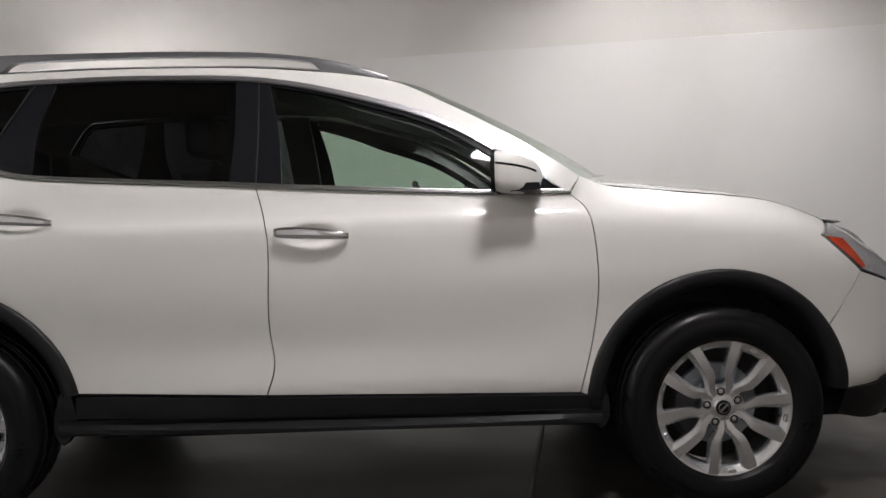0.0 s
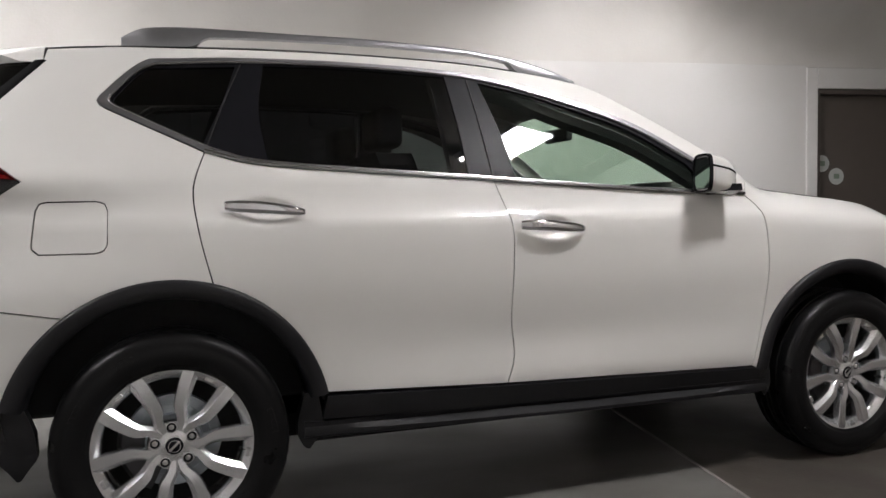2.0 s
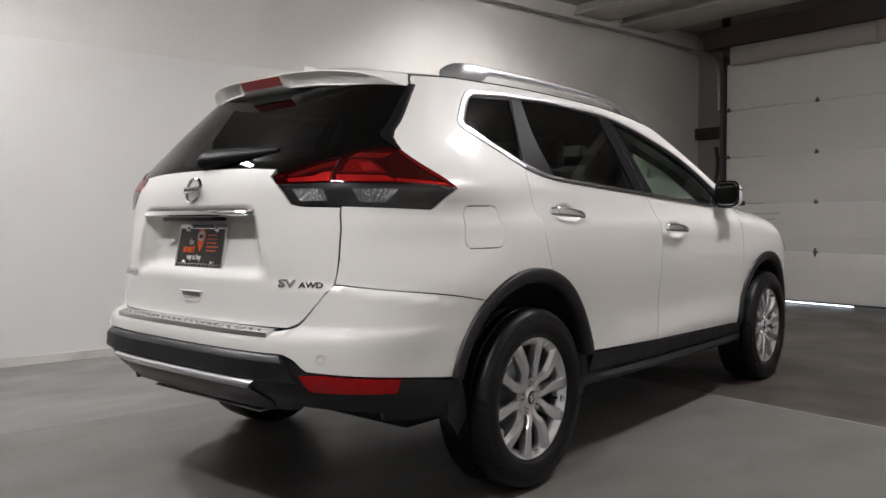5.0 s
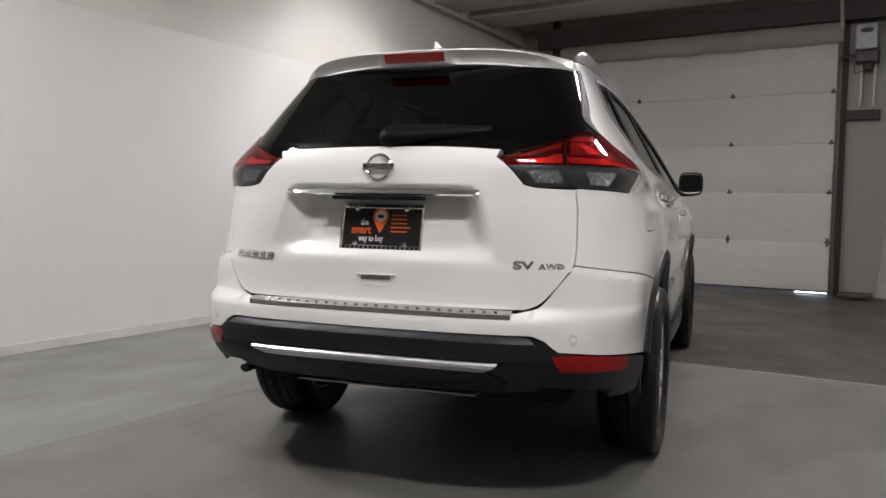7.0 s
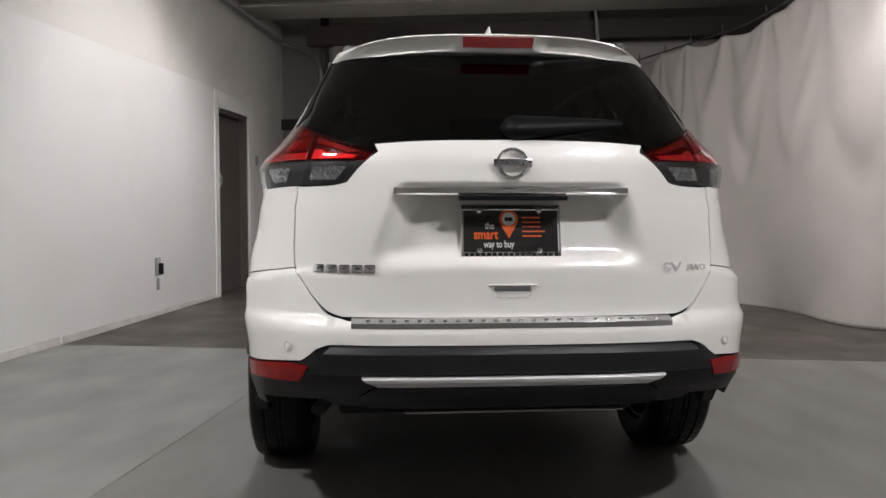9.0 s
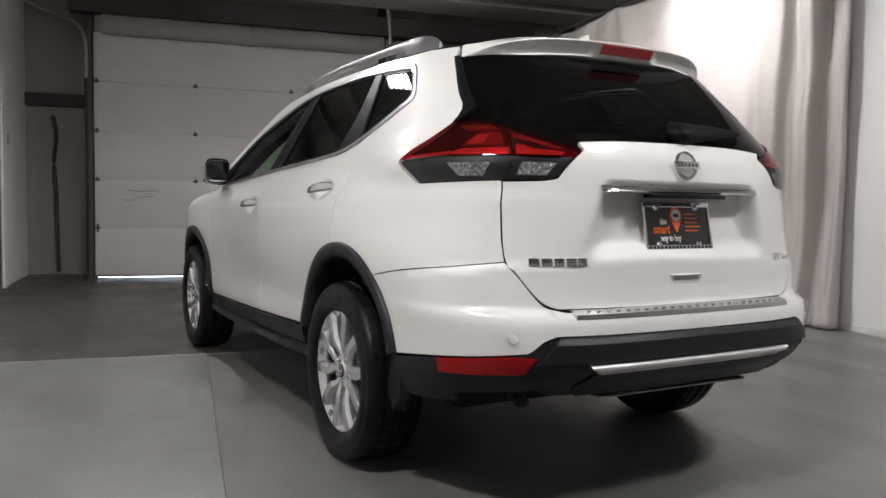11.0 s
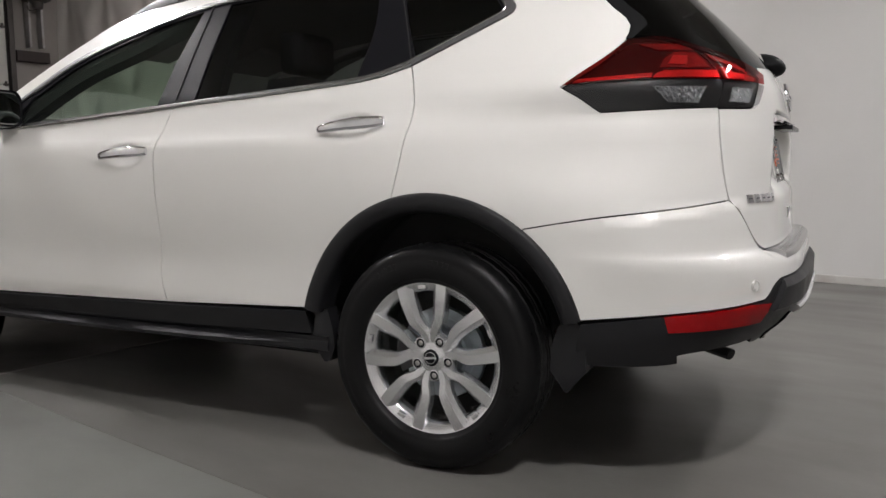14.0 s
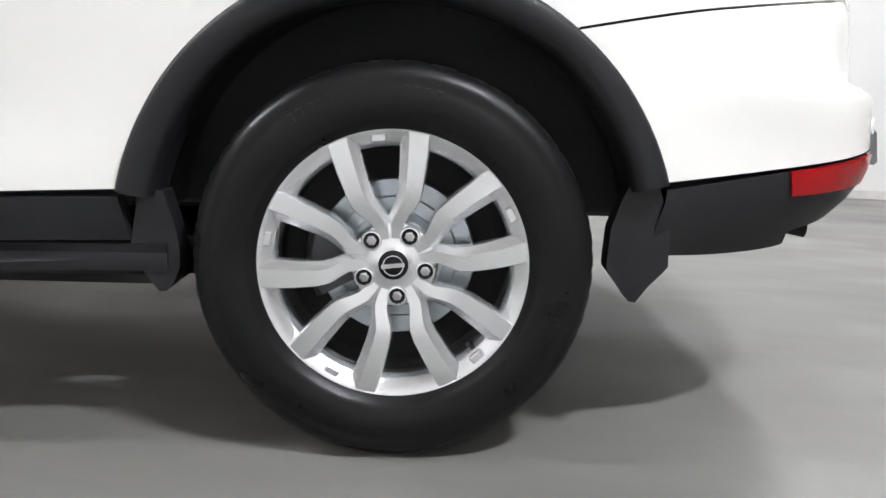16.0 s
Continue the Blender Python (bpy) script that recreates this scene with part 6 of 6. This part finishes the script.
# right wall, back wall, wall with the garage door, roof sheet
setting("wall_right", box_bm(UB, UF + 0.25, WR - 0.2, WR, 0.0, ZC), WALL, "plain smooth white wall")
setting("baseboard_3", box_bm(UB, 2.0, WR + 0.001, WR + 0.014, 0.0, 0.06, 0.004, 2), BASE, "low white skirting along the wall")
setting("wall_back", box_bm(UB - 0.2, UB, WR - 0.2, WL + 0.25, 0.0, ZC), WALL_UPPER, "plain white wall behind the bay")
G0, G1, GZ = -0.96, 2.46, 2.94
b = box_bm(UF, UF + 0.25, G1 + 0.06, WL + 0.012, 0.0, ZC)
box_bm(UG + 0.10, UG + 0.30, WR, G0 - 0.10, 0.0, ZC, bm=b)
box_bm(UG + 0.05, UG + 0.20, G0 - 0.06, G1 + 0.06, GZ - 0.06, ZC, bm=b)
setting("wall_front", b, FOIL, "dingy vinyl-faced wall round the garage door")
b = box_bm(UG + 0.036, UF + 0.24, G1 - 0.01, G1 + 0.10, 0.0, ZC, 0.004, 1)
box_bm(UG + 0.036, UF + 0.24, G0 - 0.10, G0 + 0.01, 0.0, ZC, 0.004, 1, b)
setting("door_jamb", b, RUST, "red-brown steel posts beside the garage door")
setting("ceiling", box_bm(UB - 0.2, UF + 0.3, WR - 0.2, WL + 0.25, ZC, ZC + 0.12), CEILING, "white sheeted roof lining, coloured darker to bounce less light")

# garage door in five sections
gdoor = tagged(in_room(new("garage_door")), "closed off-white sectional garage door, daylight under its foot", kind="structure")
cuts = [0.085, 0.653, 1.224, 1.794, 2.374, 2.945]
for i in range(5):
    bm = bmesh.new()
    z0, z1 = cuts[i] + 0.003, cuts[i + 1] - 0.003
    box_bm(UG, UG + 0.045, G0 + 0.005, G1 - 0.005, z0, z1, 0.006, 2, bm)
    part("door_section", bm, DOOR_PANEL, gdoor)
    for j in (1, 2):
        zr = z0 + (z1 - z0) * j / 3
        part("pressed_rib", box_bm(UG - 0.0025, UG + 0.001, G0 + 0.02, G1 - 0.02, zr - 0.006, zr + 0.006, 0.001, 1), DOOR_PANEL, gdoor)
for i in range(1, 5):
    for v in (G0 + 0.035, 0.170, 1.320, G1 - 0.035):
        h = box_bm(UG - 0.008, UG, v - 0.030, v + 0.030, cuts[i] - 0.010, cuts[i] + 0.012, 0.003, 1)
        box_bm(UG - 0.014, UG - 0.004, v - 0.013, v + 0.013, cuts[i] - (0.048 if i == 1 else 0.018), cuts[i] + (0.048 if i == 1 else 0.036), 0.003, 1, h)
        part("hinge", h, DARK_STEEL, gdoor, "dark steel hinge")
for v0, v1, z in ((1.75, 2.10, 1.10), (1.80, 2.02, 1.03), (2.0, 2.16, 0.99)):
    part("scuff_mark", tube_bm([(UG - 0.0005, v0 + (v1 - v0) * k / 8, z + 0.006 * math.sin(k)) for k in range(9)], 0.0035, 5), DARK_STEEL, gdoor, "dark scrape on the door" if z > 1.05 else "")
part("bottom_seal", box_bm(UG - 0.004, UG + 0.04, G0 + 0.01, G1 - 0.02, 0.072, 0.088, 0.004, 1), SEAL, gdoor, "black rubber seal")
for v0, v1 in ((-0.94, -0.60), (0.9, G1 - 0.03)):
    part("light_gap", box_bm(UG + 0.01, UG + 0.03, v0, v1, 0.060, 0.074), DAYLIGHT, gdoor, "thin line of daylight below the door", smooth=False)
for v, w in ((G0 - 0.055, 0.05), (G1 + 0.005, 0.05)):
    tr = box_bm(UG - 0.06, UG + 0.03, v, v + 0.012, 0.0, 3.05, 0.002, 1)
    box_bm(UG - 0.06, UG - 0.05, v, v + w, 0.0, 3.05, 0.002, 1, tr)
    box_bm(UG + 0.02, UG + 0.035, v - 0.01, v + w, 0.0, 3.05, 0.002, 1, tr)
    part("door_track", tr, DARK_STEEL, gdoor, "dark vertical steel track")
# strut that holds the end of the opener's rail
part("rail_strut", tube_bm([(6.50, -1.02, 3.00), (6.50, -1.00, 3.30), (6.50, -0.97, 3.545)], 0.020, 6), STEEL, gdoor, "galvanised strut hung from the roof")
# header beam and folded insulation above the door
tagged(in_room(part("header_beam", box_bm(UG - 0.16, UG + 0.02, -3.1, 2.70, 3.14, 3.38, 0.006, 1), RUST)), "red-brown steel beam above the garage door", kind="structure")
rings = []
for k in range(61):
    v = G0 - 0.05 + (G1 - G0 - 0.05) * k / 60
    sag = 0.006 * math.sin(k * 0.55) + 0.005 * math.sin(k * 1.7 + 1) - (0.03 if k == 30 else 0)
    rings.append([(UG - 0.045 - 0.05 * math.sin(a) - sag, v, 3.035 + 0.125 * math.cos(a) + 0.4 * sag) for a in [math.pi * 2 * j / 14 for j in range(14)]])
tagged(in_room(part("insulation_roll", rings_bm(rings), FOIL)), "billowing dingy vinyl insulation over the door head", kind="structure")
for u0, u1, low in ((5.02, 5.58, 3.44), (5.86, 6.52, 3.43)):
    b = box_bm(u0, u1, WR, WL, low, ZC + 0.005, 0.012, 2)
    box_bm(u0 - 0.05, u0 - 0.002, WR, WL, low - 0.012, low + 0.03, 0.004, 1, b)
    tagged(in_room(part("roof_purlin", b, PURLIN)), "boxed cream roof purlin", kind="structure")
# conduit along the left wall below the roof
tagged(in_room(part("conduit", tube_bm(smooth_line([(3.3, WL - 0.05, 3.36), (4.6, WL - 0.05, 3.35), (6.2, WL - 0.05, 3.335), (7.05, WL - 0.06, 3.31), (7.22, WL - 0.14, 3.27), (7.12, WL - 0.42, 3.16), (6.90, WL - 0.66, 3.00), (6.82, WL - 0.735, 2.80), (6.82, WL - 0.74, 2.4)], 0.08), 0.022, 8), STEEL)), "grey steel conduit along the wall top", "pipe")


def wall_girt(u, v0, v1, z0, z1):
    t = part("wall_girt", box_bm(u - 0.09, u + 0.01, v0, v1, z0, z1, 0.004, 1), RUST)
    tagged(t, "dark red-brown steel girt across the wall", "girt")
    return in_room(t)


wall_girt(UF, G1 + 0.10, WL + 0.010, 2.12, 2.27)
wall_girt(UG + 0.10, -1.40, G0 - 0.10, 2.05, 2.16)

# door opener on the wall
op = tagged(in_room(new("door_opener")), "grey wall-mounted garage door opener with a dark gear case", "door opener")
part("motor_case", box_bm(UG - 0.20, UG + 0.06, -1.355, -1.135, 2.80, 3.08, 0.025, 3), GREY_BOX, op, "grey motor case")
badge = lathe_bm([(0.0, -0.004), (0.050, -0.003), (0.054, 0.0)], 28, "y")
bmesh.ops.transform(badge, matrix=Matrix.Translation((UG - 0.201, -1.245, 3.00)) @ Matrix.Rotation(radians(-90), 4, "Z") @ Matrix.Diagonal((1.2, 1, 0.5, 1)), verts=badge.verts[:])
part("case_label", badge, TRIM_BLACK, op, "dark oval label")
part("gear_case", box_bm(UG - 0.17, UG + 0.06, -1.37, -1.14, 2.66, 2.795, 0.03, 3), DARK_STEEL, op, "dark gear case")
part("gear_boss", lathe_bm([(0.0, 2.585), (0.045, 2.59), (0.055, 2.61), (0.06, 2.66)], 20, "z"), DARK_STEEL, op).matrix_basis = Matrix.Translation((UG - 0.06, -1.27, 0))
part("drive_shaft", tube_bm([(UG - 0.10, -1.14, 2.74), (UG - 0.10, -0.98, 2.74)], 0.02, 10), DARK_STEEL, op)
part("chain", tube_bm(smooth_line([(UG - 0.14, -1.17, 2.68), (UG - 0.13, -1.13, 2.62), (UG - 0.13, -1.15, 2.55), (UG - 0.13, -1.22, 2.57)], 0.02), 0.006, 6), DARK_STEEL, op, "loop of dark chain")
for v in (-1.20, -1.33):
    part("bracket", box_bm(UG - 0.01, UG + 0.09, v - 0.012, v + 0.012, 2.20, 2.66, 0.004, 1), STEEL, op, "upright steel bracket")

# floor clutter by the track's foot
cl = part("floor_bracket", box_bm(UG - 0.30, UG - 0.05, -1.42, -1.08, 0.066, 0.11, 0.015, 2), DARK_STEEL)
in_room(tagged(cl, "dark steel bracket lying on the floor", "bracket"))
hose = part("hose", tube_bm(smooth_line([(UF - 0.05, 2.98, 2.00), (UF - 0.06, 2.94, 1.75), (UF - 0.07, 2.97, 1.45), (UF - 0.06, 2.95, 1.0), (UF - 0.07, 2.94, 0.5), (UF - 0.06, 2.93, 0.09)], 0.08), 0.024, 8), DARK_STEEL)
in_room(tagged(hose, "dark hose hanging down the corner wall", "hose"))

# socket on the left wall
so = tagged(in_room(new("wall_socket")), "grey wall socket box with a black plug and a short lead", "socket")
part("socket_box", box_bm(3.63, 3.70, WL - 0.03, WL, 0.39, 0.56, 0.006, 2), GREY_BOX, so)
part("plug", box_bm(3.645, 3.685, WL - 0.065, WL - 0.028, 0.40, 0.51, 0.010, 2), TRIM_BLACK, so)
part("lead", tube_bm([(3.66, WL - 0.02, z) for z in (0.37, 0.32, 0.26)], 0.012, 8), GREY_BOX, so)


# sheeting hung across the corner
def curtain():
    a, c = Vector((1.22, -4.13, 0)), Vector((7.12, -2.66, 0))
    along = (c - a).normalized()
    off = Vector((-along.y, along.x, 0))
    total, nu, nz = (c - a).length, 420, 90
    rings = []
    hooks = [0.0, 0.75, 1.55, 2.35, 3.1, 3.75, 4.3, 4.8, 5.35, total]
    for i in range(nu + 1):
        s = total * i / nu
        k = max(j for j in range(len(hooks) - 1) if hooks[j] <= s + 1e-6)
        t = (s - hooks[k]) / (hooks[k + 1] - hooks[k])
        top = 3.16 - 0.30 * float(ramp(1.6, 3.6, s)) - (0.03 + 0.015 * (k % 3)) * 4 * t * (1 - t)
        row = []
        for j in range(nz + 1):
            h = j / nz
            z = 0.015 + (top - 0.015) * h
            # folds that fan out downwards from each hook
            d = 0.0
            for q, hk in enumerate(hooks):
                spread = 0.05 + 0.75 * (1 - h) ** 1.15
                far = (s - hk) / spread
                if abs(far) < 3:
                    wave = math.sin(1.7 * far + 1.3 * q) + 0.25 * math.sin(4.1 * far + 2.1 * q)
                    d += 0.030 * math.exp(-far * far * 0.55) * wave * (0.35 + 0.65 * h) * (0.6 + 0.4 * (1 - h))
            # hanging swags between the hooks
            sw = math.sin(math.pi * t) ** 2
            low = h + 0.16 * sw - 0.10 * (k % 2)
            crease = math.sin(12 * low + 2.2 * k) + 0.35 * math.sin(27 * low + k)
            d += 0.046 * sw * crease * float(ramp(0.25, 0.55, h)) * (1 - 0.4 * h)
            gather = math.exp(-(s / 0.65) ** 2)
            d += gather * (0.075 * math.sin(s * 21 + 0.9 * h) + 0.03 * math.sin(s * 43 + 2 * h))
            d += 0.040 * math.sin(s * 2.9 + 1.2 * h) + 0.014 * noise.noise(Vector((s * 3.1, h * 6, 1.7))) + 0.03 * noise.noise(Vector((s * 1.1, h * 2.2, 6.1)))
            d += 0.034 * math.sin(4.6 * s + 6.5 * h + 2.2 * noise.noise(Vector((s * 0.7, h * 1.3, 3.3)))) * (0.4 + 0.6 * (1 - h))
            d += 0.09 * (1 - h) ** 5 * math.sin(3.4 * s + 1)
            row.append(a + along * s + off * float(d) + Vector((0, 0, z)))
        rings.append(row)
    ob = part("curtain", rings_bm(rings, closed_ring=False), CLOTH, None, angle=180)
    md = ob.modifiers.new("thickness", "SOLIDIFY")
    md.thickness = 0.003
    tagged(ob, "crumpled white plastic sheeting hung from hooks as a curtain", "curtain")
    wire = [a + along * total * k / 40 + Vector((0, 0, 3.185 - 0.30 * float(ramp(1.6, 3.6, total * k / 40)))) for k in range(41)]
    w = part("curtain_wire", tube_bm(wire, 0.008, 6), DARK_STEEL)
    tagged(w, "thin dark wire that carries the sheeting", "wire")
    for h in hooks[1:-1]:
        q = a + along * h + Vector((0, 0, 3.16 - 0.30 * float(ramp(1.6, 3.6, h))))
        tagged(part("curtain_hook", tube_bm([q + Vector((0, 0, -0.02)), q + Vector((0, 0, 0.10))], 0.007, 6), DARK_STEEL), "small dark hook on the curtain wire", "hook", group="curtain hooks")


curtain()


# lamps
def led_light(u, v, height, lens, across, along, tilt=0, yaw=0, shade=0.0, cells=0.0):
    """across and along: the panel's two sides in plan, (u, v) in metres; its strips run along."""
    lamp = tagged(in_room(new("led_light")), "bright white LED panel light hung over the bay", "light", group="LED lights over the bay")
    side = Matrix(((across[0] / 0.80, along[0] / 0.38, 0, 0), (across[1] / 0.80, along[1] / 0.38, 0, 0), (0, 0, 1, 0), (0, 0, 0, 1)))
    at = lamp.matrix_basis @ Matrix.Translation((u, v, height)) @ pose(0, 0, 0, 0, 0, yaw) @ pose(0, 0, 0, 0, tilt, 0)
    lamp.matrix_basis = at

    def skewed(bm):
        bmesh.ops.transform(bm, matrix=side, verts=bm.verts[:])
        bmesh.ops.recalc_face_normals(bm, faces=bm.faces[:])
        return bm

    part("housing", skewed(box_bm(-0.40, 0.40, -0.21, 0.21, 0.012, 0.075, 0.01, 2)), GREY_BOX, lamp)
    for i in range(5 if cells else 0):
        y = -0.16 + 0.08 * i
        part("led_bar", skewed(box_bm(-0.37, 0.37, y - 0.013, y + 0.013, -0.004, 0.010)), lens, lamp, smooth=False)
    for i in range(6 if cells else 0):
        y = -0.20 + 0.08 * i
        part("louvre_fin", skewed(box_bm(-0.40, 0.40, y - 0.002, y + 0.002, -0.004 - cells, 0.014)), DARK_STEEL, lamp, "thin dark louvre fin" if i == 0 else "", smooth=False)
    for i in range(0 if cells else 6):
        x = -0.375 + 0.125 * i
        part("led_strip", skewed(rings_bm([[(x + 0.0625 + 0.0585 * g * (k / 3 - 1), yy, -0.006 * math.sin(math.pi * k / 6)) for k in range(7)] + [(x + 0.0625 + 0.0585 * g, yy, 0.010), (x + 0.0625 - 0.0585 * g, yy, 0.010)] for yy, g in ((-0.205, 0.35), (-0.187, 1), (0.192, 1), (0.20, 0.80))])), lens, lamp, smooth=False)
    if shade:
        b = box_bm(-0.42, -0.40, -0.22, 0.22, -shade, 0.06)
        box_bm(0.40, 0.42, -0.22, 0.22, -shade, 0.06, bm=b)
        box_bm(-0.40, 0.40, -0.22, -0.20, -shade, 0.06, bm=b)
        box_bm(-0.40, 0.40, 0.20, 0.22, -shade, 0.06, bm=b)
        part("shade", skewed(b), DARK_STEEL, lamp, "dark shade round the lamp", smooth=False)
    for x in (-0.3, 0.3):
        part("hanger", skewed(tube_bm([(x, 0, 0.07), (x, 0, ZC - height)], 0.006, 6)), DARK_STEEL, lamp)


led_light(3.15, 1.70, 3.27, LED_LEFT, (0.0, 0.34), (0.38, 0.0), 0, 0, 0.0, 0.017)
led_light(3.05, -2.60, 3.30, LED_WASH, (0.24, 0.0), (0.0, 0.08), 58, 90, 0.07)
led_light(2.636, -1.416, 3.45, LED_RIGHT, (0.310, -0.020), (0.333, 0.328))
led_light(-1.97, 2.01, 3.35, LED_BACK, (0.16, 0.0), (0.0, 0.50), -26, -50)
led_light(-2.30, -1.76, 3.30, LED_BACK_RIGHT, (0.16, 0.0), (0.0, 0.50), -22, 45)
